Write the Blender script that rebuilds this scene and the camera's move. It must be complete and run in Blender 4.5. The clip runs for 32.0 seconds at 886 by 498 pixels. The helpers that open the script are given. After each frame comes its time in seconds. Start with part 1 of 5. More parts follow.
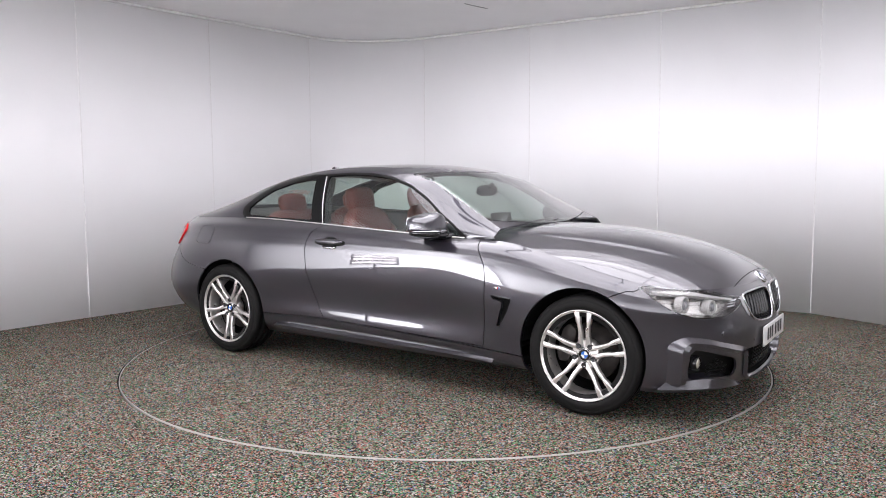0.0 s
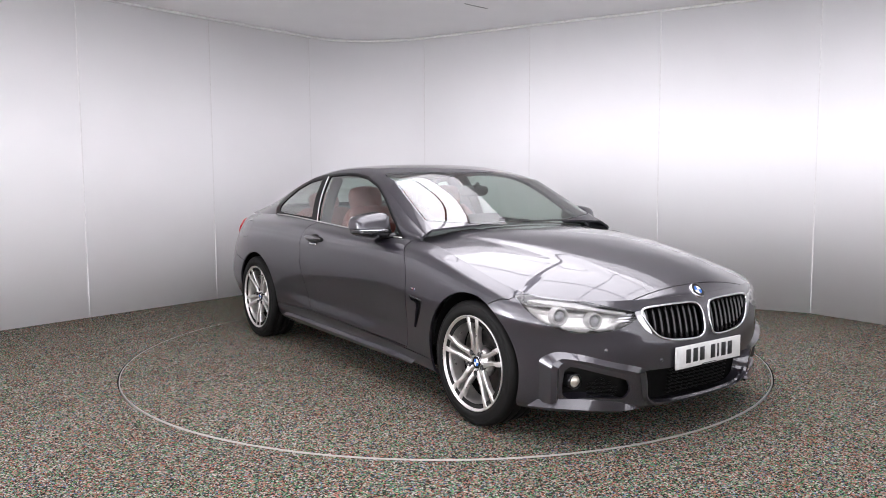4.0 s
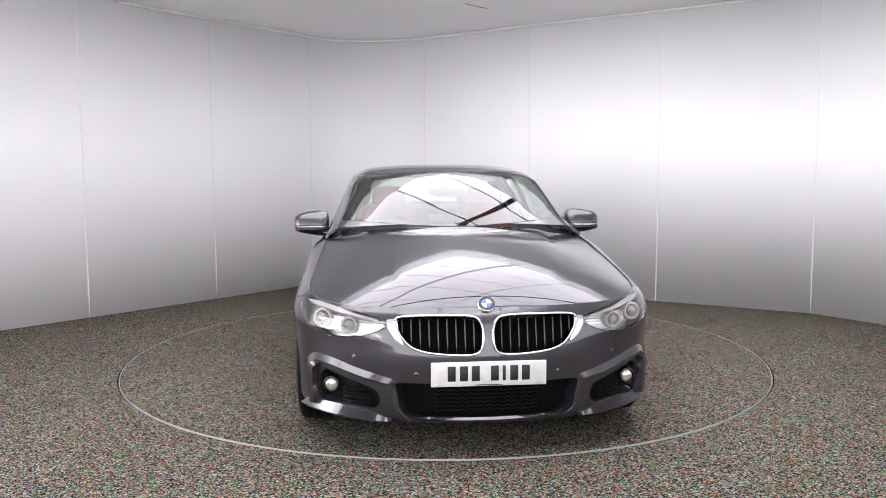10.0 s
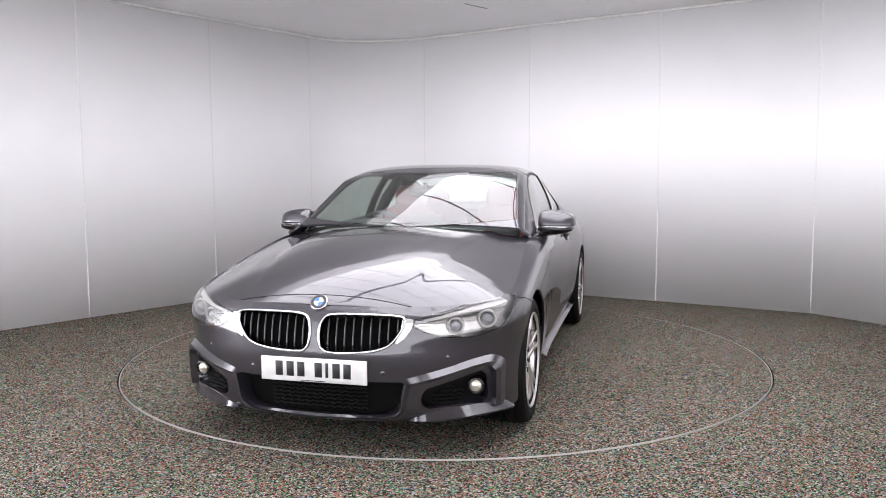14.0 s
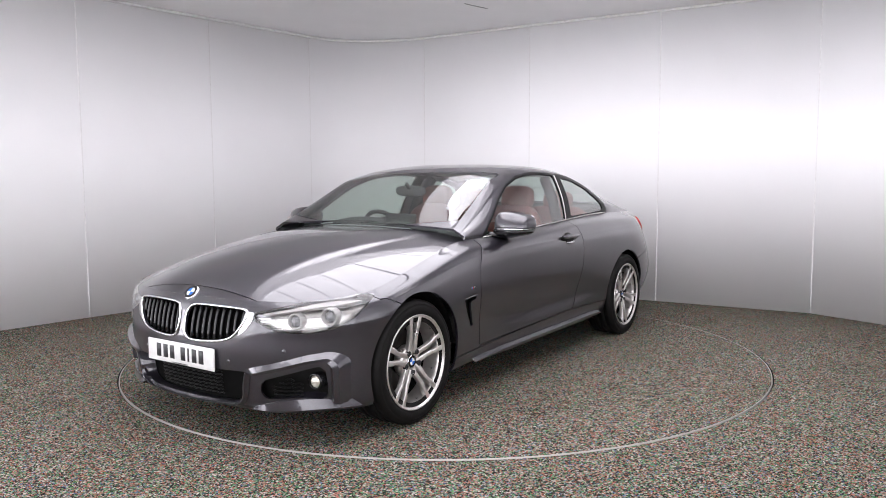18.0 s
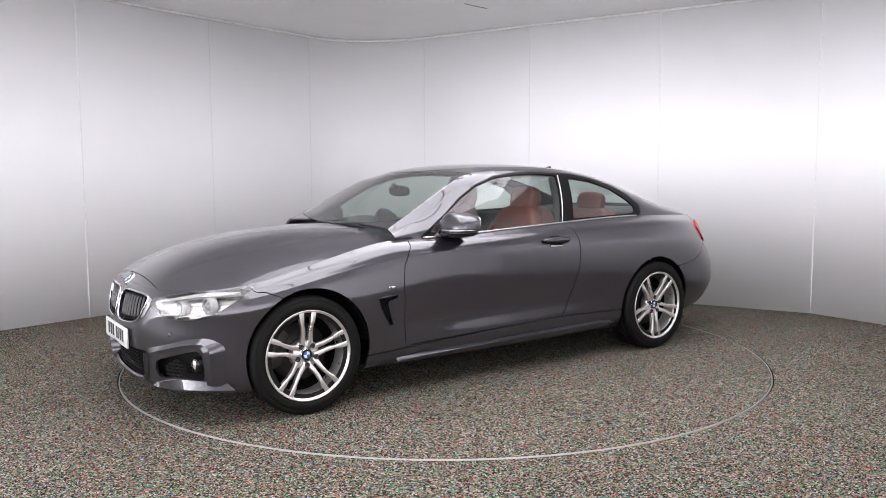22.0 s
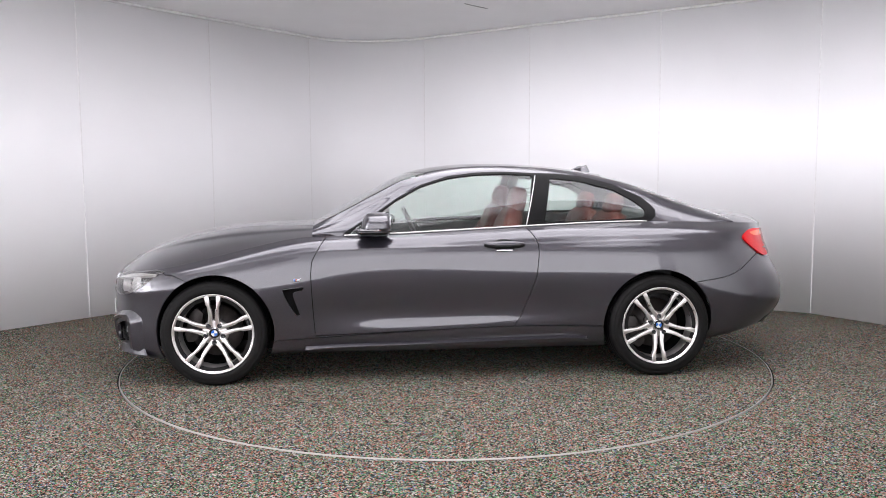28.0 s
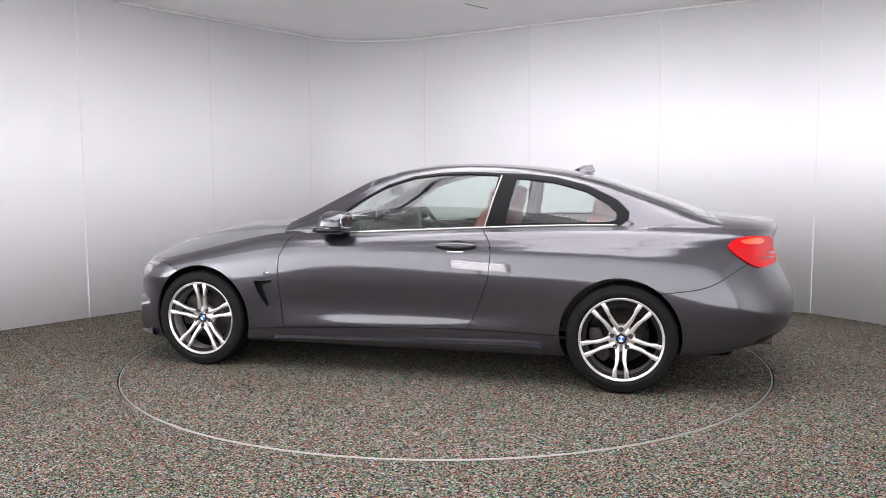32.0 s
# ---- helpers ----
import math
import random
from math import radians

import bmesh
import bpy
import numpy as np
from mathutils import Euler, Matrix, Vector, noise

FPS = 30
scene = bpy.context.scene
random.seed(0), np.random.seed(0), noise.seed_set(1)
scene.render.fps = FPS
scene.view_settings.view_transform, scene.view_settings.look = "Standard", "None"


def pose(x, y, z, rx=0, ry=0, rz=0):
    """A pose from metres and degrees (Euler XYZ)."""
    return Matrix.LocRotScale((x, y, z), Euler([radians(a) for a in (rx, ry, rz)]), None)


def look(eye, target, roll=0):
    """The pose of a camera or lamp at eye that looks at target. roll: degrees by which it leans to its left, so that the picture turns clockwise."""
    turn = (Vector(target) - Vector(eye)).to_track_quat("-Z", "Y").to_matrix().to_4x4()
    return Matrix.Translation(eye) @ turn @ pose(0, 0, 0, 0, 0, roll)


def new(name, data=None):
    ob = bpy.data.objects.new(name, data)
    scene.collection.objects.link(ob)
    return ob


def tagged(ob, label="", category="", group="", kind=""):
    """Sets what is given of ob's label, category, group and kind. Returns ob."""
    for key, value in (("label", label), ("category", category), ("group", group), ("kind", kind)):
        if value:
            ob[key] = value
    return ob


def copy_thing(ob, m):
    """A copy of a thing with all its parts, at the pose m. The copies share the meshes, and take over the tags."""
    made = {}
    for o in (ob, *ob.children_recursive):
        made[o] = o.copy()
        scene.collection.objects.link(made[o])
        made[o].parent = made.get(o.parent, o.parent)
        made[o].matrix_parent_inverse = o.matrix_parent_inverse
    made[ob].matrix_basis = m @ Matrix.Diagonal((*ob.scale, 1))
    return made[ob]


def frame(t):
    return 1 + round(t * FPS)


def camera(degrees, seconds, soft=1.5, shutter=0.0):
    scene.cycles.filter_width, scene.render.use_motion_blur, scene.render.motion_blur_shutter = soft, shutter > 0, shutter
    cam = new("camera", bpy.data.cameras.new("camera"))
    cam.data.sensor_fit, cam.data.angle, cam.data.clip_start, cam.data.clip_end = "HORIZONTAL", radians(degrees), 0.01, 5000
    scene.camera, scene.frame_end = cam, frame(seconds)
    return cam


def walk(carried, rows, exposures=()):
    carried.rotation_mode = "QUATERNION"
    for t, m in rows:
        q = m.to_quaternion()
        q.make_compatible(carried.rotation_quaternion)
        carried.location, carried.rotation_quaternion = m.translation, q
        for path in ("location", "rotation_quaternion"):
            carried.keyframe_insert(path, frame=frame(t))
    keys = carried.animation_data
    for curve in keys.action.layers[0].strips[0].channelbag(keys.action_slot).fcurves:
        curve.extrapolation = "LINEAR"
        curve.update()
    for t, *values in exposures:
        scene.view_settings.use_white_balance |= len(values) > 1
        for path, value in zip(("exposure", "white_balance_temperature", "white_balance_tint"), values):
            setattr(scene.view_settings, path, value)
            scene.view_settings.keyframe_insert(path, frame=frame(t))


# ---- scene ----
# The camera stands still; the car turns on a turntable whose axis is the origin.
cam = camera(59.55, 32.0, soft=0.95)
EYE = Vector((0.0, -5.6635, 1.2858))
PAN, PITCH = -0.0023, 0.0932
AIM = EYE + Vector((math.sin(PAN) * math.cos(PITCH), math.cos(PAN) * math.cos(PITCH), -math.sin(PITCH)))
STAND = look(EYE, AIM, -0.258)
walk(cam, [(0, STAND), (32, STAND)], [(0, -0.26, 6400, 13.5), (32, -0.26, 6400, 13.5)])

# ---- world and light ----
world = bpy.data.worlds.new("world")
scene.world = world
world.use_nodes = True
world.node_tree.nodes["Background"].inputs[0].default_value = (0.9, 0.95, 1.0, 1)
world.node_tree.nodes["Background"].inputs[1].default_value = 0.02
CEIL = 2.935
TABLE_R = 2.239


# ---- materials ----
def nodes_of(name):
    m = bpy.data.materials.new(name)
    m.use_nodes = True
    nt = m.node_tree
    return m, nt, nt.nodes["Principled BSDF"]


def add(nt, kind, **values):
    n = nt.nodes.new(kind)
    for k, v in values.items():
        n.inputs[k.replace("_", " ")].default_value = v
    return n


def ramp(nt, fac, stops):
    r = nt.nodes.new("ShaderNodeValToRGB")
    el = r.color_ramp.elements
    while len(el) < len(stops):
        el.new(0.5)
    for e, (pos, col) in zip(el, stops):
        e.position, e.color = pos, (*col, 1)
    nt.links.new(fac, r.inputs[0])
    return r.outputs[0]


def plain(name, col, rough=0.5, metal=0.0, coat=0.0, spec=0.5, vary=0.08, scale=30.0, bump=0.0, bump_scale=400.0):
    """A surface with a little unevenness in tone and gloss, and fine relief if asked for."""
    m, nt, b = nodes_of(name)
    b.inputs["Metallic"].default_value = metal
    b.inputs["Coat Weight"].default_value = coat
    b.inputs["Coat Roughness"].default_value = 0.03
    b.inputs["Specular IOR Level"].default_value = spec
    tc = nt.nodes.new("ShaderNodeTexCoord")
    n = add(nt, "ShaderNodeTexNoise", Scale=scale, Detail=5.0)
    nt.links.new(tc.outputs["Object"], n.inputs["Vector"])
    lo = tuple(c * (1 - vary) for c in col)
    hi = tuple(min(1, c * (1 + vary)) for c in col)
    nt.links.new(ramp(nt, n.outputs[0], [(0.3, lo), (0.7, hi)]), b.inputs["Base Color"])
    nt.links.new(ramp(nt, n.outputs[0], [(0.3, (rough * 0.9,) * 3), (0.7, (min(1, rough * 1.1),) * 3)]), b.inputs["Roughness"])
    if bump:
        n2 = add(nt, "ShaderNodeTexNoise", Scale=bump_scale, Detail=3.0)
        nt.links.new(tc.outputs["Object"], n2.inputs["Vector"])
        bp = add(nt, "ShaderNodeBump", Strength=bump, Distance=0.002)
        nt.links.new(n2.outputs[0], bp.inputs["Height"])
        nt.links.new(bp.outputs[0], b.inputs["Normal"])
    return m


def glowing(name, col, strength):
    m, nt, b = nodes_of(name)
    b.inputs["Base Color"].default_value = (0.8, 0.8, 0.8, 1)
    b.inputs["Emission Color"].default_value = (*col, 1)
    b.inputs["Emission Strength"].default_value = strength
    return m


def fill_glow(name, col, strength, fade=False):
    """Added fill glow, graded stronger low down to lift the lower walls."""
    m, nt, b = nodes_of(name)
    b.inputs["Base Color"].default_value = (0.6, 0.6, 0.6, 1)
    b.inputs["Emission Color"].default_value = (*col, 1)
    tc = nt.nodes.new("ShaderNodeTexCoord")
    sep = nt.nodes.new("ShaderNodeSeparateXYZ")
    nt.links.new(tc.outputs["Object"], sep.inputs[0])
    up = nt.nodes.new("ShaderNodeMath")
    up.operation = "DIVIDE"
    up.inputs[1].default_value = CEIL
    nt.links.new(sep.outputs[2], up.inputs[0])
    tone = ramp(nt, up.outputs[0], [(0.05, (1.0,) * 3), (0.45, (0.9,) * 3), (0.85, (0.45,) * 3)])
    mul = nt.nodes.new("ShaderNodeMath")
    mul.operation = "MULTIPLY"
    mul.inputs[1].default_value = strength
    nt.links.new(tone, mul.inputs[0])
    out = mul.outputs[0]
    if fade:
        # glow faded to nothing towards the end nearer the view, softening its reflection
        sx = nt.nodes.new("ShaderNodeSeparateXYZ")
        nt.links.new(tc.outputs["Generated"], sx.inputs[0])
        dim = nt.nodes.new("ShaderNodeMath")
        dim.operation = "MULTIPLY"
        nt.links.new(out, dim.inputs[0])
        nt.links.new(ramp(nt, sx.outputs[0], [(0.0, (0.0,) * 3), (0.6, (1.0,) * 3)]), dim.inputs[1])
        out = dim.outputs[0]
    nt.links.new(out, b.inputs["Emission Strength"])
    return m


def paint_mat():
    m, nt, b = nodes_of("grey_car_paint")
    b.inputs["Metallic"].default_value = 0.6
    b.inputs["Roughness"].default_value = 0.30
    b.inputs["Coat Weight"].default_value = 1.0
    b.inputs["Coat Roughness"].default_value = 0.015
    b.inputs["Coat IOR"].default_value = 1.82
    tc = nt.nodes.new("ShaderNodeTexCoord")
    v = add(nt, "ShaderNodeTexVoronoi", Scale=900.0)
    nt.links.new(tc.outputs["Object"], v.inputs["Vector"])
    nt.links.new(ramp(nt, v.outputs["Color"], [(0.0, (0.0155, 0.0142, 0.0200)), (1.0, (0.038, 0.0348, 0.0475))]), b.inputs["Base Color"])
    return m


def glass_mat(name, tint, straight=0.065):
    """A thin pane: tinted, with a mirror gloss that grows towards grazing sight."""
    m, nt, b = nodes_of(name)
    nt.nodes.remove(b)
    out = nt.nodes["Material Output"]
    tr = add(nt, "ShaderNodeBsdfTransparent", Color=(*tint, 1))
    gl = add(nt, "ShaderNodeBsdfGlossy", Roughness=0.0, Color=(1, 1, 1, 1))
    lw = add(nt, "ShaderNodeLayerWeight", Blend=0.5)
    power = nt.nodes.new("ShaderNodeMath")
    power.operation = "POWER"
    power.inputs[1].default_value = 3.2
    nt.links.new(lw.outputs["Facing"], power.inputs[0])
    rise = nt.nodes.new("ShaderNodeMath")
    rise.operation = "MULTIPLY_ADD"
    rise.inputs[1].default_value, rise.inputs[2].default_value = 1 - straight, straight
    nt.links.new(power.outputs[0], rise.inputs[0])
    mx = nt.nodes.new("ShaderNodeMixShader")
    nt.links.new(rise.outputs[0], mx.inputs[0])
    nt.links.new(tr.outputs[0], mx.inputs[1])
    nt.links.new(gl.outputs[0], mx.inputs[2])
    nt.links.new(mx.outputs[0], out.inputs[0])
    return m


def carpet_mat(name, dark=1.0):
    """Dark loop carpet flecked with pale, red, green and blue tufts."""
    m, nt, b = nodes_of(name)
    b.inputs["Roughness"].default_value = 0.95
    b.inputs["Specular IOR Level"].default_value = 0.15
    tc = nt.nodes.new("ShaderNodeTexCoord")
    v = add(nt, "ShaderNodeTexVoronoi", Scale=155.0)
    nt.links.new(tc.outputs["Object"], v.inputs["Vector"])
    sep = nt.nodes.new("ShaderNodeSeparateColor")
    nt.links.new(v.outputs["Color"], sep.inputs[0])
    d = 0.385 * dark
    tone = ramp(nt, sep.outputs[0], [(0.0, (0.003 * d, 0.003 * d, 0.003 * d)), (0.50, (0.016 * d, 0.0145 * d, 0.013 * d)), (0.64, (0.14 * d, 0.130 * d, 0.116 * d)), (0.82, (0.56 * d, 0.52 * d, 0.47 * d)), (1.0, (1.0 * d, 0.95 * d, 0.88 * d))])
    hue = ramp(nt, sep.outputs[1], [(0.0, (0.30, 0.065, 0.055)), (0.15, (0.27, 0.12, 0.06)), (0.20, (0.1, 0.1, 0.1)), (0.78, (0.1, 0.1, 0.1)), (0.83, (0.05, 0.24, 0.07)), (0.92, (0.05, 0.20, 0.08)), (1.0, (0.06, 0.10, 0.30))])
    pick = ramp(nt, sep.outputs[1], [(0.0, (0.8,) * 3), (0.17, (0.7,) * 3), (0.20, (0.0,) * 3), (0.78, (0.0,) * 3), (0.83, (0.7,) * 3), (1.0, (0.7,) * 3)])
    mix = nt.nodes.new("ShaderNodeMix")
    mix.data_type = "RGBA"
    nt.links.new(pick, mix.inputs[0])
    nt.links.new(tone, mix.inputs[6])
    nt.links.new(hue, mix.inputs[7])
    big = add(nt, "ShaderNodeTexNoise", Scale=1.3, Detail=4.0)
    nt.links.new(tc.outputs["Object"], big.inputs["Vector"])
    mul = nt.nodes.new("ShaderNodeMix")
    mul.data_type, mul.blend_type = "RGBA", "MULTIPLY"
    mul.inputs[0].default_value = 1.0
    nt.links.new(mix.outputs[2], mul.inputs[6])
    nt.links.new(ramp(nt, big.outputs[0], [(0.3, (0.88, 0.86, 0.84)), (0.7, (1.0, 1.0, 1.0))]), mul.inputs[7])
    nt.links.new(mul.outputs[2], b.inputs["Base Color"])
    bp = add(nt, "ShaderNodeBump", Strength=0.35, Distance=0.003)
    nt.links.new(v.outputs["Distance"], bp.inputs["Height"])
    nt.links.new(bp.outputs[0], b.inputs["Normal"])
    return m


M = {
    "paint": paint_mat(),
    "glass": glass_mat("tinted_green_glass", (0.76, 0.86, 0.81)),
    "clear": glass_mat("clear_lens", (0.95, 0.955, 0.96), 0.05),
    "black": plain("black_plastic", (0.009, 0.009, 0.0095), 0.45, spec=0.3, bump=0.3),
    "gloss_black": plain("gloss_black", (0.008, 0.008, 0.009), 0.08),
    "dark": plain("dark_liner", (0.004, 0.004, 0.004), 0.9, spec=0.08),
    "rubber": plain("tyre_rubber", (0.006, 0.0057, 0.0055), 0.6, spec=0.14, bump=0.2, bump_scale=250),
    "alloy": plain("silver_alloy", (0.66, 0.635, 0.615), 0.30, metal=0.8, coat=0.3),
    "seal": plain("black_window_seal", (0.004, 0.004, 0.004), 0.4, spec=0.12),
    "disc": plain("brake_iron", (0.045, 0.040, 0.038), 0.5, metal=0.7, vary=0.3),
    "chrome": plain("chrome", (0.62, 0.62, 0.64), 0.07, metal=1.0),
    "red": plain("red_leather", (0.165, 0.025, 0.016), 0.45, vary=0.15, bump=0.3, bump_scale=300),
    "trim": plain("dark_interior_trim", (0.02, 0.02, 0.021), 0.6, bump=0.3),
    "grey_trim": plain("grey_interior_trim", (0.20, 0.20, 0.19), 0.6),
    "lens_red": plain("red_tail_lens", (0.50, 0.004, 0.006), 0.1, spec=0.2, coat=0.25),
    "lens_amber": plain("amber_tail_lens", (0.70, 0.10, 0.03), 0.1, coat=1.0),
    "lamp_silver": plain("lamp_reflector", (0.62, 0.595, 0.575), 0.22, metal=0.75, vary=0.05),
    "ring_white": plain("frosted_light_ring", (0.34, 0.33, 0.32), 0.35),
    "projector": plain("projector_glass", (0.16, 0.16, 0.17), 0.05, coat=1.0),
    "fog": plain("fog_lamp_glass", (0.66, 0.62, 0.54), 0.12, metal=0.5, coat=1.0),
    "dark_red": plain("dark_red_lens", (0.22, 0.008, 0.01), 0.15, coat=1.0),
    "white": plain("plate_white", (0.60, 0.60, 0.59), 0.4),
    "ink": plain("plate_black", (0.01, 0.01, 0.012), 0.5),
    "blue": plain("badge_blue", (0.02, 0.12, 0.45), 0.2, coat=0.5),
    "wall": plain("white_wall_panel", (0.87, 0.865, 0.875), 0.5, vary=0.012, scale=1.5, bump=0.05, bump_scale=120),
    "strip": plain("white_joint_strip", (0.80, 0.79, 0.79), 0.5),
    "ceiling": plain("ceiling_paint", (0.84, 0.835, 0.84), 0.8, vary=0.02, scale=2),
    "steel": plain("brushed_rim_steel", (0.30, 0.29, 0.275), 0.45, metal=0.6),
    "pipe": plain("exhaust_steel", (0.12, 0.115, 0.11), 0.35, metal=0.8),
    "floor": carpet_mat("flecked_carpet"),
    "table": carpet_mat("flecked_turntable_carpet"),
    "soft": glowing("glowing_diffuser", (0.985, 0.965, 1.0), 5.0),
    "lamp": glowing("glowing_tube", (1.0, 0.94, 0.96), 14.0),
    # made-up glow of three unseen panels that even out the wall light
    "fill_back": fill_glow("fill_glow_back", (0.975, 0.968, 1.0), 3.3),
    "fill_right": fill_glow("fill_glow_right", (0.97, 0.972, 1.0), 1.5, True),
    "fill_left": fill_glow("fill_glow_left", (0.97, 0.972, 1.0), 15.0, True),
}


# ---- mesh helpers ----
def part(name, bm, material, parent=None, label="", smooth=True):
    me = bpy.data.meshes.new(name)
    bm.to_mesh(me)
    bm.free()
    me.materials.append(material)
    if smooth:
        me.polygons.foreach_set("use_smooth", [True] * len(me.polygons))
    ob = new(name, me)
    if parent:
        ob.parent = parent
    return tagged(ob, label)


def shapes(*makers):
    bm = bmesh.new()
    for f in makers:
        f(bm)
    return bm


def box(bm, size, at=(0, 0, 0), rot=None, bevel=0.0, seg=2):
    m = Matrix.Translation(at) @ (rot.to_4x4() if rot else Matrix()) @ Matrix.Diagonal((*size, 1))
    vs = bmesh.ops.create_cube(bm, size=1, matrix=m)["verts"]
    if bevel:
        es = list({e for v in vs for e in v.link_edges})
        bmesh.ops.bevel(bm, geom=es, offset=bevel, segments=seg, affect="EDGES", profile=0.5)


def lathe(bm, profile, steps=64, axis="y", closed=False):
    """Turn a profile of (radius, along) about the y axis (or z)."""
    rings = []
    for k in range(steps):
        a = 2 * math.pi * k / steps
        c, s = math.cos(a), math.sin(a)
        rings.append([bm.verts.new((r * c, h, r * s) if axis == "y" else (r * c, r * s, h)) for r, h in profile])
    n = len(profile)
    for k in range(steps):
        a, b = rings[k], rings[(k + 1) % steps]
        for i in range(n if closed else n - 1):
            j = (i + 1) % n
            bm.faces.new((a[i], a[j], b[j], b[i]))
    bmesh.ops.recalc_face_normals(bm, faces=bm.faces)


def prism(bm, outline, depth, m=Matrix(), bevel=0.0):
    """A flat outline in x and y, extruded along z by depth, placed by m."""
    b = bmesh.new()
    vs = [b.verts.new((x, y, 0)) for x, y in outline]
    f = b.faces.new(vs)
    r = bmesh.ops.extrude_face_region(b, geom=[f])
    up = [g for g in r["geom"] if isinstance(g, bmesh.types.BMVert)]
    bmesh.ops.translate(b, verts=up, vec=(0, 0, depth))
    bmesh.ops.recalc_face_normals(b, faces=b.faces)
    if bevel:
        bmesh.ops.bevel(b, geom=list(b.edges), offset=bevel, segments=2, affect="EDGES", profile=0.5)
    bmesh.ops.transform(b, matrix=m, verts=b.verts)
    made = {v: bm.verts.new(v.co) for v in b.verts}
    for f in b.faces:
        bm.faces.new([made[v] for v in f.verts])
    b.free()


def tube(bm, path, r, sides=8, flat=1.0):
    """A round bar along a list of points."""
    pts = [Vector(p) for p in path]
    rings = []
    for i, p in enumerate(pts):
        d = (pts[min(i + 1, len(pts) - 1)] - pts[max(i - 1, 0)]).normalized()
        a = d.cross(Vector((0, 0, 1)))
        a = a.normalized() if a.length > 1e-4 else Vector((1, 0, 0))
        b = a.cross(d)
        rings.append([bm.verts.new(p + r * math.cos(2 * math.pi * k / sides) * a + r * flat * math.sin(2 * math.pi * k / sides) * b) for k in range(sides)])
    for q, w in zip(rings, rings[1:]):
        for k in range(sides):
            bm.faces.new((q[k], q[(k + 1) % sides], w[(k + 1) % sides], w[k]))
    bm.faces.new(rings[0])
    bm.faces.new(rings[-1])
    bmesh.ops.recalc_face_normals(bm, faces=bm.faces)


def curve(knots):
    """A smooth function through (x, value) knots."""
    xs = np.array([k[0] for k in knots], float)
    ys = np.array([k[1] for k in knots], float)
    sl = np.diff(ys) / np.diff(xs)
    ms = np.zeros_like(ys)
    ms[1:-1] = (sl[:-1] * np.diff(xs)[1:] + sl[1:] * np.diff(xs)[:-1]) / (np.diff(xs)[1:] + np.diff(xs)[:-1])
    ms[0], ms[-1] = sl[0], sl[-1]

    def f(x):
        x = np.clip(np.asarray(x, float), xs[0], xs[-1])
        i = np.clip(np.searchsorted(xs, x) - 1, 0, len(xs) - 2)
        h = xs[i + 1] - xs[i]
        t = (x - xs[i]) / h
        return (2 * t**3 - 3 * t**2 + 1) * ys[i] + (t**3 - 2 * t**2 + t) * h * ms[i] + (-2 * t**3 + 3 * t**2) * ys[i + 1] + (t**3 - t**2) * h * ms[i + 1]

    return f


def eased(f, x0, x1, width):
    """The function f between x0 and x1 with its waviness averaged away over that width."""
    n = 801
    xs = np.linspace(x0, x1, n)
    ys = f(xs)
    m = int(round(3 * width / (xs[1] - xs[0])))
    k = np.exp(-0.5 * (np.arange(-m, m + 1) / (m / 3)) ** 2)
    k /= k.sum()
    pad = np.concatenate([2 * ys[0] - ys[m:0:-1], ys, 2 * ys[-1] - ys[-2 : -m - 2 : -1]])
    out = np.convolve(pad, k, "valid")
    return lambda x: np.interp(x, xs, out)


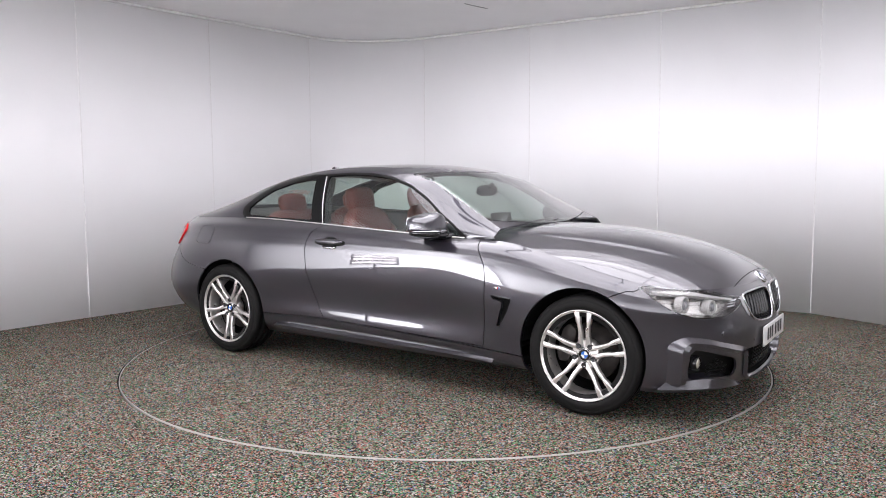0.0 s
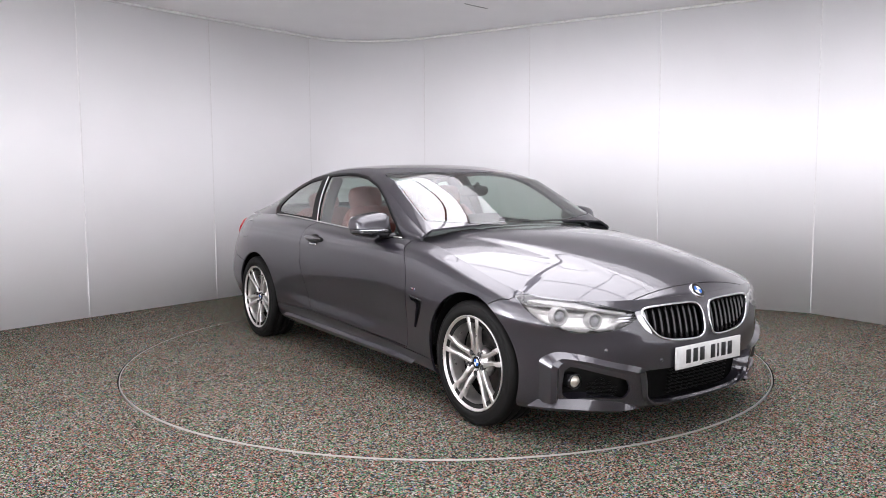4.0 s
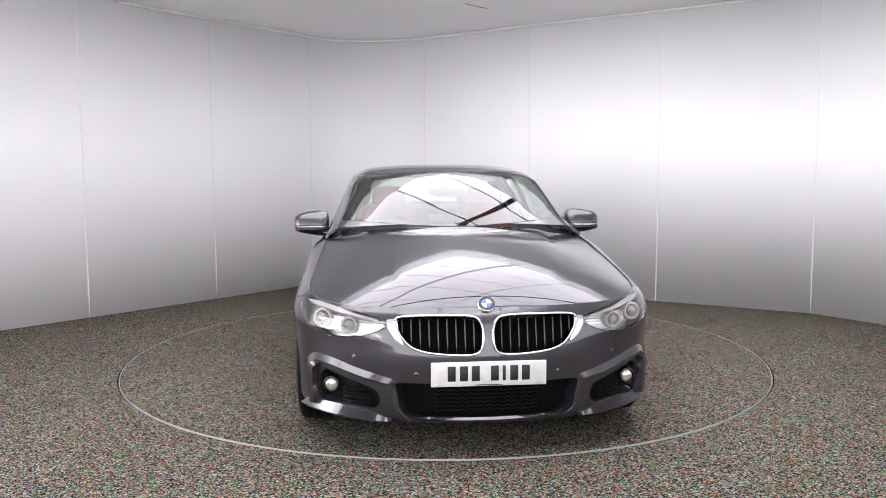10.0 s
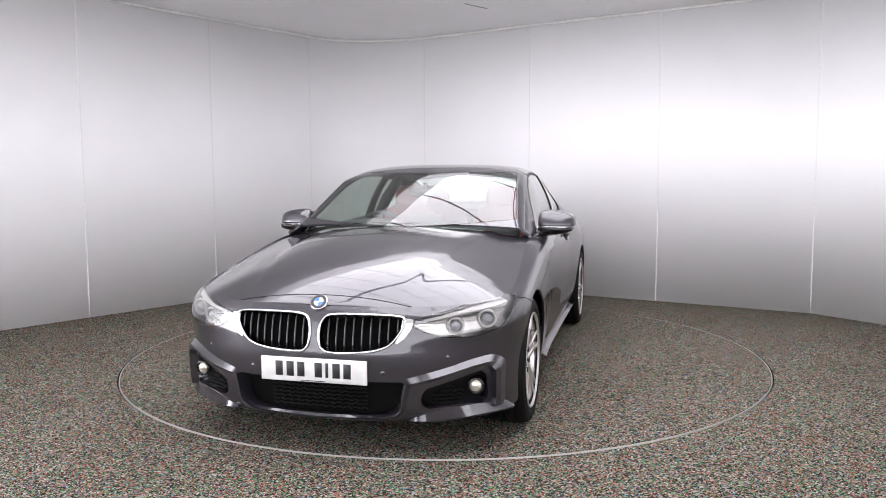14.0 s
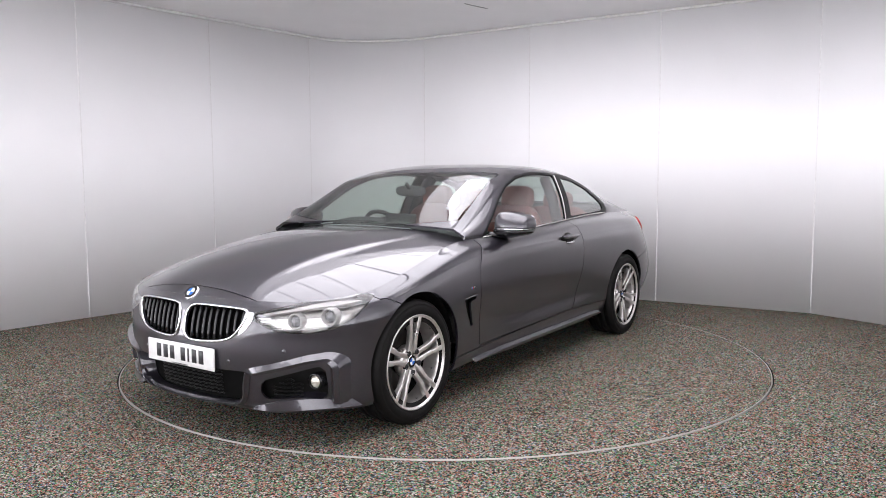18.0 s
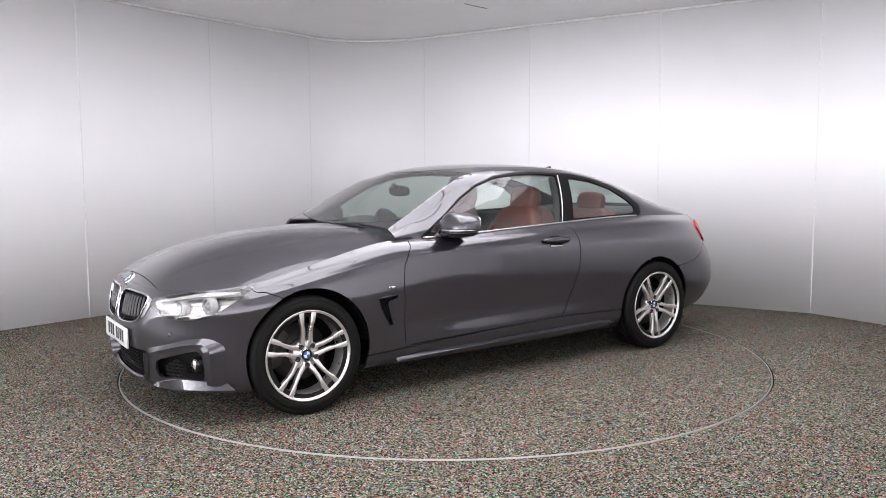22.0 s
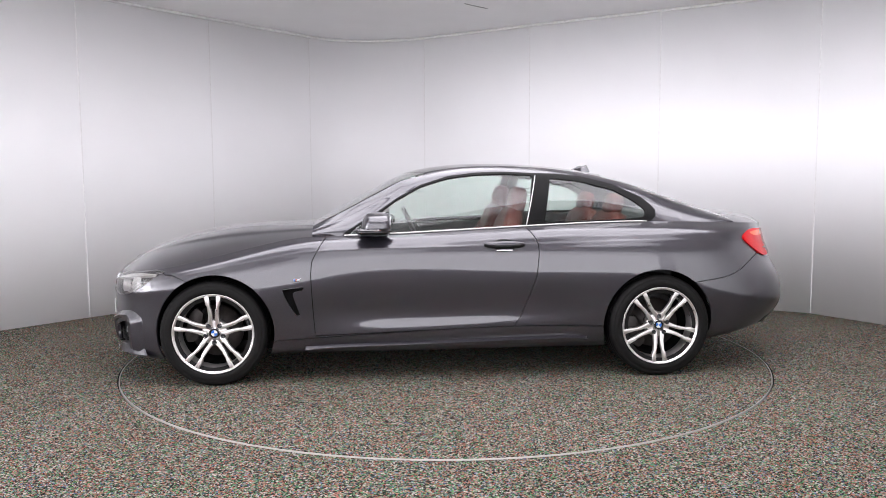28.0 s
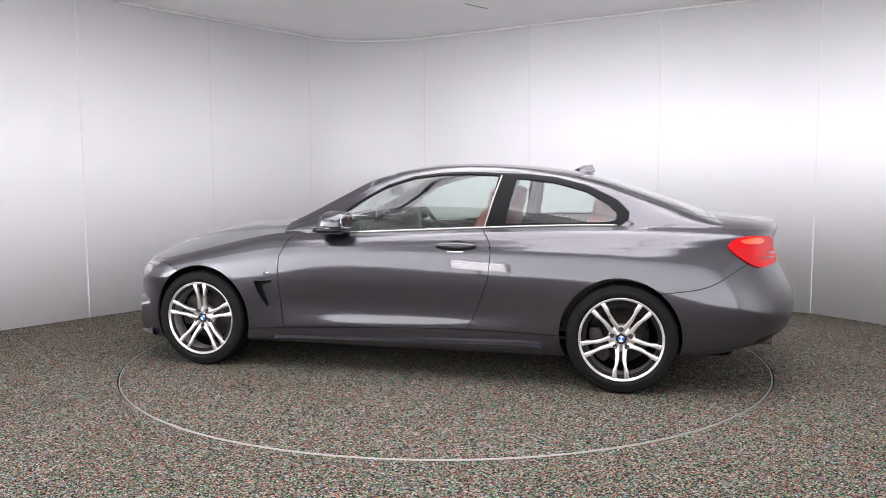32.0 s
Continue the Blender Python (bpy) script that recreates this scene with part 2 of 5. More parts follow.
class Sheet:
    """A surface as points, normals and faces, which can be cut along any line where a function of the place is nought."""

    def __init__(self, pts, nrm, faces):
        self.p, self.n, self.f = pts, nrm, faces

    @staticmethod
    def grid(g):
        g = np.asarray(g, float)
        a, b = g.shape[:2]
        du = np.gradient(g, axis=0)
        dv = np.gradient(g, axis=1)
        n = np.cross(dv, du)
        ln = np.linalg.norm(n, axis=2, keepdims=True)
        n = n / np.maximum(ln, 1e-9)
        idx = np.arange(a * b).reshape(a, b)
        faces = []
        for i in range(a - 1):
            for j in range(b - 1):
                faces.append((idx[i, j], idx[i, j + 1], idx[i + 1, j + 1], idx[i + 1, j]))
        return Sheet(g.reshape(-1, 3), n.reshape(-1, 3), faces)

    def keep(self, fn, gap=0.0):
        """The part where fn(points) <= -gap."""
        d = fn(self.p) + gap
        pts, nrm = list(self.p), list(self.n)
        cut, faces = {}, []

        def mid(a, b):
            key = (a, b) if a < b else (b, a)
            if key not in cut:
                a, b = key
                t = d[a] / (d[a] - d[b])
                pts.append(self.p[a] * (1 - t) + self.p[b] * t)
                q = self.n[a] * (1 - t) + self.n[b] * t
                nrm.append(q / max(1e-9, np.linalg.norm(q)))
                cut[key] = len(pts) - 1
            return cut[key]

        for f in self.f:
            s = [d[i] <= 0 for i in f]
            if all(s):
                faces.append(f)
            elif any(s):
                g = []
                for k, i in enumerate(f):
                    j = f[(k + 1) % len(f)]
                    if s[k]:
                        g.append(i)
                    if s[k] != s[(k + 1) % len(f)]:
                        g.append(mid(i, j))
                if len(g) > 2:
                    faces.append(tuple(g))
        return Sheet(np.array(pts), np.array(nrm), faces)

    def drop(self, fn, gap=0.0):
        return self.keep(lambda q: -fn(q), gap)

    def moved(self, dist):
        return Sheet(self.p + self.n * dist, self.n, self.f)

    def pushed(self, dist):
        """Moved outwards on the level."""
        n = self.n.copy()
        n[:, 2] = 0
        n /= np.maximum(np.linalg.norm(n, axis=1, keepdims=True), 0.2)
        return Sheet(self.p + n * dist, self.n, self.f)

    def mirrored(self):
        k = np.array([1, -1, 1.0])
        return Sheet(self.p * k, self.n * k, [tuple(reversed(f)) for f in self.f])

    def plus(self, other):
        o = len(self.p)
        return Sheet(np.vstack([self.p, other.p]), np.vstack([self.n, other.n]), list(self.f) + [tuple(i + o for i in f) for f in other.f])


def panel(name, sh, material, parent, label="", rim=0.014):
    """Make a sheet an object: welded, with the sheet's own normals, and its edges turned inwards by rim."""
    used = sorted({i for f in sh.f for i in f})
    key, pts, nrm, at = {}, [], [], {}
    for i in used:
        k = tuple(np.round(sh.p[i], 5))
        if k not in key:
            key[k] = len(pts)
            pts.append(sh.p[i])
            nrm.append(sh.n[i].copy())
        at[i] = key[k]
    faces = []
    for f in sh.f:
        g = []
        for i in f:
            if not g or g[-1] != at[i]:
                g.append(at[i])
        if len(g) > 1 and g[0] == g[-1]:
            g.pop()
        if len(g) > 2 and len(set(g)) == len(g):
            faces.append(tuple(g))
    if rim:
        edges = {}
        for f in faces:
            for a, b in zip(f, f[1:] + f[:1]):
                edges[(a, b)] = 1
        edge = [(a, b) for a, b in edges if (b, a) not in edges]
        top, low = {}, {}
        for a, b in edge:
            for i in (a, b):
                if i not in top:
                    top[i] = len(pts)
                    pts.append(pts[i])
                    nrm.append(np.zeros(3))
                    low[i] = len(pts)
                    pts.append(pts[i] - nrm[i] * rim)
                    nrm.append(np.zeros(3))
            side = np.cross(pts[b] - pts[a], nrm[a])
            side = side / max(1e-9, np.linalg.norm(side))
            for i in (a, b):
                nrm[top[i]] = nrm[top[i]] + side
                nrm[low[i]] = nrm[low[i]] + side
            faces.append((top[b], top[a], low[a], low[b]))
    me = bpy.data.meshes.new(name)
    me.from_pydata([tuple(q) for q in pts], [], faces)
    me.materials.append(material)
    me.polygons.foreach_set("use_smooth", [True] * len(me.polygons))
    ns = [tuple(q / max(1e-9, np.linalg.norm(q))) for q in nrm]
    me.normals_split_custom_set_from_vertices(ns)
    ob = new(name, me)
    ob.parent = parent
    return tagged(ob, label)


def inside(poly, a=0, b=2):
    """Signed distance to a closed outline in the coordinates a and b: negative inside."""
    q = np.array(poly, float)

    def f(p):
        x, y = p[:, a], p[:, b]
        best = np.full(len(x), 1e9)
        ins = np.zeros(len(x), bool)
        for (x1, y1), (x2, y2) in zip(q, np.roll(q, -1, 0)):
            dx, dy = x2 - x1, y2 - y1
            t = np.clip(((x - x1) * dx + (y - y1) * dy) / (dx * dx + dy * dy + 1e-12), 0, 1)
            best = np.minimum(best, np.hypot(x - x1 - t * dx, y - y1 - t * dy))
            ins ^= ((y1 > y) != (y2 > y)) & (x < dx * (y - y1) / (dy if dy else 1e-12) + x1)
        return np.where(ins, -best, best)

    return f


def rounded(pts, n=6):
    """A closed outline rounded by a smooth curve through its points (Catmull-Rom)."""
    p = np.array(pts, float)
    out = []
    for i in range(len(p)):
        p0, p1, p2, p3 = p[i - 1], p[i], p[(i + 1) % len(p)], p[(i + 2) % len(p)]
        for k in range(n):
            t = k / n
            out.append(0.5 * (2 * p1 + (p2 - p0) * t + (2 * p0 - 5 * p1 + 4 * p2 - p3) * t**2 + (3 * p1 - p0 - 3 * p2 + p3) * t**3))
    return [tuple(q) for q in out]


def corner(pts, r=0.02, n=4):
    """A closed outline with each corner cut round at r."""
    p = np.array(pts, float)
    out = []
    for i in range(len(p)):
        a, b, c = p[i - 1], p[i], p[(i + 1) % len(p)]
        da, dc = np.linalg.norm(a - b), np.linalg.norm(c - b)
        s, e = b + (a - b) / da * min(r, da * 0.45), b + (c - b) / dc * min(r, dc * 0.45)
        for k in range(n + 1):
            t = k / n
            out.append((1 - t) ** 2 * s + 2 * t * (1 - t) * b + t * t * e)
    return [tuple(q) for q in out]


def line_above(knots, a=0, b=2):
    """Positive above the line value = curve(coordinate a), in the coordinate b."""
    f = curve(knots)
    return lambda p: p[:, b] - f(p[:, a])


def both(f, g):
    return lambda p: np.maximum(f(p), g(p))


# ---- the room ----
def wall_line():
    """The walls' inner line in plan, from behind the camera on one side round to the other."""
    a = Vector((-1.583, 3.583))
    d1 = Vector((0.621, 0.784)).normalized()
    pts = [a - d1 * s for s in (11.5, 9.8, 8.4, 7.0, 5.55, 4.16, 2.756, 1.367, 0.0)]
    b = Vector((-0.236, 3.731))
    ctrl = a + d1 * 0.75
    for k in range(1, 13):
        t = k / 12
        pts.append(a * (1 - t) ** 2 + ctrl * 2 * t * (1 - t) + b * t * t)
    pts += [Vector((0.939, 2.978)), Vector((2.170, 2.242)), Vector((3.410, 1.485)), Vector((4.17, 0.30)), Vector((4.4, -1.1)), Vector((4.4, -2.5)), Vector((4.4, -3.9)), Vector((4.4, -5.3)), Vector((4.2, -6.9))]
    return pts


WALL = wall_line()


def room():
    fl = shapes(lambda bm: lathe(bm, [(TABLE_R + 0.012, 0), (14, 0)], 128, "z"))
    bmesh.ops.recalc_face_normals(fl, faces=fl.faces)
    ob = part("floor", fl, M["floor"], smooth=False)
    tagged(ob, "dark carpet flecked with grey, red and green", "floor", kind="structure")
    bm = bmesh.new()
    lo = [bm.verts.new((p.x, p.y, 0)) for p in WALL]
    hi = [bm.verts.new((p.x, p.y, CEIL)) for p in WALL]
    for i in range(len(WALL) - 1):
        bm.faces.new((lo[i], lo[i + 1], hi[i + 1], hi[i]))
    w = part("wall_studio", bm, M["wall"], smooth=True)
    sm = w.modifiers.new("thick", "SOLIDIFY")
    sm.thickness, sm.offset = 0.06, -1
    tagged(w, "smooth white studio wall of tall panels", "wall", kind="structure")
    # joint strips and the cove at the ceiling
    for i in (0, 1, 2, 3, 4, 5, 6, 7, 8, 20, 21, 22, 23, 24, 25, 26, 27, 28):
        p = WALL[i]
        d = (WALL[min(i + 1, len(WALL) - 1)] - WALL[max(i - 1, 0)]).normalized()
        s = shapes(lambda q: box(q, (0.011, 0.0035, CEIL - 0.01), (0, 0, CEIL / 2), None, 0.0015, 2))
        ob = part("trim_joint", s, M["strip"])
        ob.matrix_world = Matrix.Translation((p.x, p.y, 0)) @ Matrix.Rotation(math.atan2(d.y, d.x), 4, "Z")
        tagged(ob, "thin white strip over the wall joint", "trim", kind="structure")
    bm = bmesh.new()
    inner = []
    for i, p in enumerate(WALL):
        d = (WALL[min(i + 1, len(WALL) - 1)] - WALL[max(i - 1, 0)]).normalized()
        inner.append((p.x + d.y * 0.012, p.y - d.x * 0.012, CEIL - 0.014))
    tube(bm, inner, 0.014, 6)
    tagged(part("trim_cove", bm, M["strip"]), "narrow white cove strip under the ceiling", "trim", kind="structure")
    # unseen back wall behind the camera, with one wide glowing fill panel added
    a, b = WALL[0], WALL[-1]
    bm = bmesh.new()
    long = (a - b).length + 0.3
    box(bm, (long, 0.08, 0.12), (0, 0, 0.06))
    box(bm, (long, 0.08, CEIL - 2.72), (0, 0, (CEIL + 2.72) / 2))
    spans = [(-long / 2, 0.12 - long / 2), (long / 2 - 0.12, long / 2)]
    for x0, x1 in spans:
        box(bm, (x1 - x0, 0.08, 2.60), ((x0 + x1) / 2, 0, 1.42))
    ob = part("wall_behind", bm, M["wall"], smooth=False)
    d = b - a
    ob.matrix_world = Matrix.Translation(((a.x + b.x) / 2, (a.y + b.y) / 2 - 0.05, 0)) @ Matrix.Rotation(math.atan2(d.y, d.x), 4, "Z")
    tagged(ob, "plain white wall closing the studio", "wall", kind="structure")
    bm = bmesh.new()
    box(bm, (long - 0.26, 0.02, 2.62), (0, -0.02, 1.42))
    pane = part("window_1", bm, M["fill_back"], smooth=False)
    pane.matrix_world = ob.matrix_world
    tagged(pane, "wide glowing fill panel added to light the walls", "window", kind="structure")
    # two more glowing fill panels added on the side walls, out of view
    for k, (p, q, mat) in enumerate((((-5.02, -0.82), (-8.62, -5.365), "fill_left"), ((4.375, -1.9), (4.27, -6.2), "fill_right"))):
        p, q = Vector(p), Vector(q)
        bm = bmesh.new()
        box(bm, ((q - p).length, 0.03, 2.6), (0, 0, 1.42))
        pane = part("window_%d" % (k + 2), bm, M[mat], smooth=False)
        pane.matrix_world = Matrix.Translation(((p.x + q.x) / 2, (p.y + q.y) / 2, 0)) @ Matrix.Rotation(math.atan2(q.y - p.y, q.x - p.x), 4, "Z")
        tagged(pane, "wide glowing fill panel added to light the walls", "window", kind="structure")


# the light well over the turntable: a square turned like the room
LA = Vector((0.62, 0.785)).normalized()
LB = Vector((-LA.y, LA.x))
WELL_C = Vector((0.093, 1.815))
WELL, WELL_W = 5.2, 4.4


def well(u, v):
    """A place on the ceiling: u metres back from the far corner along one side, v along the other."""
    return WELL_C - LA * u - LB * (-v)


def ceiling():
    o = [(-14, -14), (14, -14), (14, 14), (-14, 14)]
    bm = bmesh.new()
    ov = [bm.verts.new((x, y, CEIL)) for x, y in o]
    c = [well(0, 0), well(WELL, 0), well(WELL, -WELL_W), well(0, -WELL_W)]
    iv = [bm.verts.new((p.x, p.y, CEIL)) for p in c]
    geom = [bm.edges.new((ov[i], ov[(i + 1) % 4])) for i in range(4)] + [bm.edges.new((iv[i], iv[(i + 1) % 4])) for i in range(4)]
    bmesh.ops.triangle_fill(bm, edges=geom, use_beauty=True)
    for i in range(4):
        p, q = c[i], c[(i + 1) % 4]
        v = [bm.verts.new((k.x, k.y, z)) for k, z in ((p, CEIL), (q, CEIL), (q, CEIL + 0.53), (p, CEIL + 0.53))]
        bm.faces.new(v)
    ob = part("ceiling", bm, M["ceiling"], smooth=False)
    tagged(ob, "flat white painted ceiling with a light well", "ceiling", kind="structure")
    us = (0.0, 0.27, 1.0, 1.7, 2.4, 3.1, 3.8, 4.5, WELL)
    vs = ((0.0, 1.15), (1.215, 2.44), (2.464, 3.42), (3.444, WELL_W))
    for u0, u1 in zip(us, us[1:]):
        for v0, v1 in vs:
            bm = bmesh.new()
            pts = [well(u0 + 0.012, -v0), well(u1 - 0.012, -v0), well(u1 - 0.012, -v1), well(u0 + 0.012, -v1)]
            bm.faces.new([bm.verts.new((p.x, p.y, CEIL + 0.50)) for p in pts])
            ob = part("ceiling_light", bm, M["soft"], smooth=False)
            tagged(ob, "wide glowing white ceiling light panel", "ceiling light", "ceiling light panels")
    # a narrow dark slot beside the well
    bm = bmesh.new()
    box(bm, (0.33, 0.012, 0.004), (0, 0, 0))
    ob = part("trim_slot", bm, M["grey_trim"], smooth=False)
    ob.matrix_world = Matrix.Translation((0.315, 2.05, CEIL - 0.001)) @ Matrix.Rotation(math.atan2(0.25, 0.25), 4, "Z")
    tagged(ob, "narrow dark slot in the ceiling", "trim", kind="structure")
    # dark grid behind the panels
    bm = bmesh.new()
    box(bm, (WELL + 0.1, WELL_W + 0.1, 0.02), (0, 0, CEIL + 0.55))
    ob = part("light_tray", bm, M["dark"], smooth=False)
    c = well(WELL / 2, -WELL_W / 2)
    ob.matrix_world = Matrix.Translation((c.x, c.y, 0)) @ Matrix.Rotation(math.atan2(LA.y, LA.x), 4, "Z")
    tagged(ob, "dark tray holding the ceiling light panels", "light tray")


def studio_light(x, y, face, z=0.62):
    """Four bright tubes in a white tray on a stand, beside the camera."""
    base = new("studio_light")
    base.matrix_world = Matrix.Translation((x, y, 0)) @ Matrix.Rotation(math.atan2(face[1], face[0]), 4, "Z")
    tagged(base, "white studio light with four bright tubes on a stand", "studio light", "studio lights round the turntable")
    bm = bmesh.new()
    box(bm, (0.06, 0.56, 0.50), (-0.03, 0, z), None, 0.01)
    part("tray", bm, M["strip"], base)
    for k in range(4):
        bm = bmesh.new()
        box(bm, (0.03, 0.50, 0.05), (0.02, 0, z - 0.18 + 0.12 * k), None, 0.012)
        part("tube", bm, M["lamp"], base)
    bm = bmesh.new()
    tube(bm, [(-0.08, 0, 0.02), (-0.08, 0, z + 0.1)], 0.02, 12)
    part("pole", bm, M["steel"], base)
    bm = bmesh.new()
    box(bm, (0.40, 0.50, 0.03), (-0.08, 0, 0.015), None, 0.01)
    part("foot", bm, M["black"], base)
    return base


room()
ceiling()
for wx, wy, f in ((-4.95, -2.15, (0.95, 0.3)), (-2.55, -5.73, (0.33, 0.94))):
    studio_light(wx, wy, f)


def turntable():
    bm = bmesh.new()
    bmesh.ops.create_circle(bm, cap_ends=True, radius=TABLE_R - 0.004, segments=160, matrix=Matrix.Translation((0, 0, 0.002)))
    base = new("turntable")
    tagged(base, "round carpeted turntable flush with the floor", "turntable")
    part("disc", bm, M["table"], base, smooth=False)
    bm = shapes(lambda q: lathe(q, [(TABLE_R - 0.004, -0.01), (TABLE_R - 0.0025, 0.003), (TABLE_R + 0.0025, 0.003), (TABLE_R + 0.004, -0.01)], 200, "z"))
    part("rim", bm, M["steel"], base, "thin pale metal edge ring")
    return base


table = turntable()


# ---- the car's surface: x forwards, y to its left, z up; the origin lies midway between the axles ----
KX = (-2.45, -2.1, -1.7, -1.3, -0.6, 0.0, 0.6, 0.85, 1.1, 1.4, 1.75, 2.0, 2.2)
LEVEL_Z = [
    (0.335, 0.27, 0.21, 0.19, 0.185, 0.18, 0.18, 0.18, 0.18, 0.18, 0.17, 0.16, 0.155),
    (0.37, 0.30, 0.25, 0.245, 0.24, 0.235, 0.225, 0.215, 0.21, 0.21, 0.21, 0.20, 0.195),
    (0.43, 0.385, 0.33, 0.33, 0.335, 0.32, 0.30, 0.29, 0.28, 0.28, 0.30, 0.29, 0.29),
    (0.50, 0.49, 0.47, 0.46, 0.45, 0.44, 0.44, 0.44, 0.44, 0.44, 0.44, 0.43, 0.43),
    (0.60, 0.62, 0.63, 0.64, 0.63, 0.62, 0.61, 0.60, 0.585, 0.56, 0.53, 0.52, 0.52),
    (0.72, 0.75, 0.78, 0.80, 0.79, 0.78, 0.76, 0.74, 0.71, 0.67, 0.60, 0.58, 0.575),
    (0.82, 0.85, 0.87, 0.87, 0.855, 0.845, 0.835, 0.822, 0.78, 0.722, 0.656, 0.63, 0.625),
    (0.90, 0.92, 0.935, 0.94, 0.925, 0.90, 0.88, 0.875, 0.828, 0.758, 0.688, 0.662, 0.66),
    (0.945, 0.965, 0.98, 0.985, 0.965, 0.938, 0.915, 0.912, 0.866, 0.793, 0.718, 0.695, 0.695),
]
LEVEL_Y = [
    (0.80, 0.80, 0.80, 0.80, 0.80, 0.80, 0.80, 0.80, 0.82, 0.85, 0.87, 0.87, 0.87),
    (0.80, 0.825, 0.845, 0.855, 0.852, 0.850, 0.850, 0.856, 0.875, 0.885, 0.890, 0.890, 0.890),
    (0.848, 0.864, 0.882, 0.888, 0.877, 0.874, 0.874, 0.880, 0.89, 0.895, 0.898, 0.898, 0.898),
    (0.87, 0.885, 0.91, 0.908, 0.876, 0.868, 0.872, 0.890, 0.908, 0.908, 0.90, 0.90, 0.90),
    (0.86, 0.88, 0.912, 0.915, 0.895, 0.89, 0.895, 0.905, 0.912, 0.912, 0.905, 0.905, 0.905),
    (0.84, 0.865, 0.90, 0.905, 0.89, 0.89, 0.895, 0.90, 0.905, 0.91, 0.91, 0.91, 0.91),
    (0.82, 0.84, 0.865, 0.875, 0.875, 0.88, 0.885, 0.885, 0.89, 0.895, 0.895, 0.895, 0.895),
    (0.77, 0.795, 0.82, 0.825, 0.842, 0.853, 0.857, 0.857, 0.863, 0.87, 0.875, 0.875, 0.875),
    (0.70, 0.715, 0.725, 0.725, 0.765, 0.785, 0.790, 0.78, 0.795, 0.82, 0.83, 0.83, 0.83),
]
FRONT_X = (2.105, 2.155, 2.175, 2.183, 2.178, 2.168, 2.155, 2.138, 2.115)
REAR_X = (-2.27, -2.35, -2.41, -2.42, -2.41, -2.35, -2.31, -2.31, -2.335)
FRONT_N = (2.3, 2.3, 2.3, 2.3, 2.3, 2.35, 2.4, 2.45, 2.5)
REAR_N = (3.8, 4.0, 4.0, 4.0, 3.8, 3.5, 3.4, 3.3, 3.2)
X0F, X0R = 1.55, -1.45
ZF = [eased(curve(list(zip(KX, r))), -2.45, 2.2, 0.09) for r in LEVEL_Z]
YF = [eased(curve(list(zip(KX, r))), -2.45, 2.2, 0.09) for r in LEVEL_Y]


def wrap(k, x):
    """How far level k has drawn in towards the middle at x, round the front or rear corner."""
    x = np.asarray(x, float)
    a = np.clip((x - X0F) / (FRONT_X[k] - X0F), 0, 1)
    b = np.clip((X0R - x) / (X0R - REAR_X[k]), 0, 1)
    return (1 - a ** FRONT_N[k]) ** (1 / FRONT_N[k]) * (1 - b ** REAR_N[k]) ** (1 / REAR_N[k])


def top_edge(x):
    return YF[8](x) * wrap(8, x), ZF[8](x)


def side_sheet():
    """The flank from the rear middle round the side to the front middle, by levels."""
    even = np.degrees(np.arcsin(np.linspace(0, 0.9, 26)[:-1] ** 1.5))
    turn = np.unique(np.round(np.concatenate([even, np.linspace(even[-1] + 1, 90, 52)]), 4))
    st = [("r", a) for a in turn[::-1]] + [("s", x) for x in np.linspace(X0R, X0F, 180)[1:-1]] + [("f", a) for a in turn]
    rows = []
    for kind, a in st:
        pts = []
        for k in range(9):
            if kind == "s":
                x, y = a, float(YF[k](a))
            else:
                s, c = math.sin(radians(a)), math.cos(radians(a))
                n = FRONT_N[k] if kind == "f" else REAR_N[k]
                x0, x1 = (X0F, FRONT_X[k]) if kind == "f" else (X0R, REAR_X[k])
                x = x0 + (x1 - x0) * max(s, 0) ** (2 / n)
                y = float(YF[k](x)) * max(c, 0) ** (2 / n)
                if a == 90:
                    y = 0.0
            pts.append((x, y, float(ZF[k](x))))
        rows.append(pts)
    g = np.array(rows)
    # smooth through the levels
    out = []
    lv = np.arange(9.0)
    low, high = np.linspace(0, 6, 43), np.linspace(6, 8, 19)[1:]
    for row in g:
        # a crease runs along the seventh level
        a = np.stack([curve(list(zip(lv[:7], row[:7, c])))(low) for c in range(3)], 1)
        b = np.stack([curve(list(zip(lv[6:], row[6:, c])))(high) for c in range(3)], 1)
        out.append(np.vstack([a, b]))
    return Sheet.grid(np.array(out))


HOOD_Z = eased(curve([(0.70, 0.980), (0.94, 0.977), (1.09, 0.972), (1.26, 0.963), (1.46, 0.940), (1.68, 0.897), (1.87, 0.841), (2.0, 0.783), (2.06, 0.746), (2.092, 0.721), (2.115, 0.70)]), 0.70, 2.115, 0.045)
DECK_Z = curve([(-2.335, 1.002), (-2.30, 1.008), (-2.2, 1.022), (-2.05, 1.040), (-1.85, 1.056)])
ROOF_Z = eased(curve([(-1.97, 1.03), (-1.82, 1.085), (-1.69, 1.134), (-1.509, 1.195), (-1.313, 1.261), (-1.13, 1.307), (-0.888, 1.343), (-0.627, 1.365), (-0.367, 1.374), (-0.109, 1.366), (0.05, 1.346), (0.13, 1.331), (0.2, 1.312), (0.26, 1.285), (0.318, 1.257), (0.4, 1.217), (0.488, 1.172), (0.57, 1.128), (0.659, 1.079), (0.76, 1.021), (0.86, 0.960)]), -1.97, 0.86, 0.042)
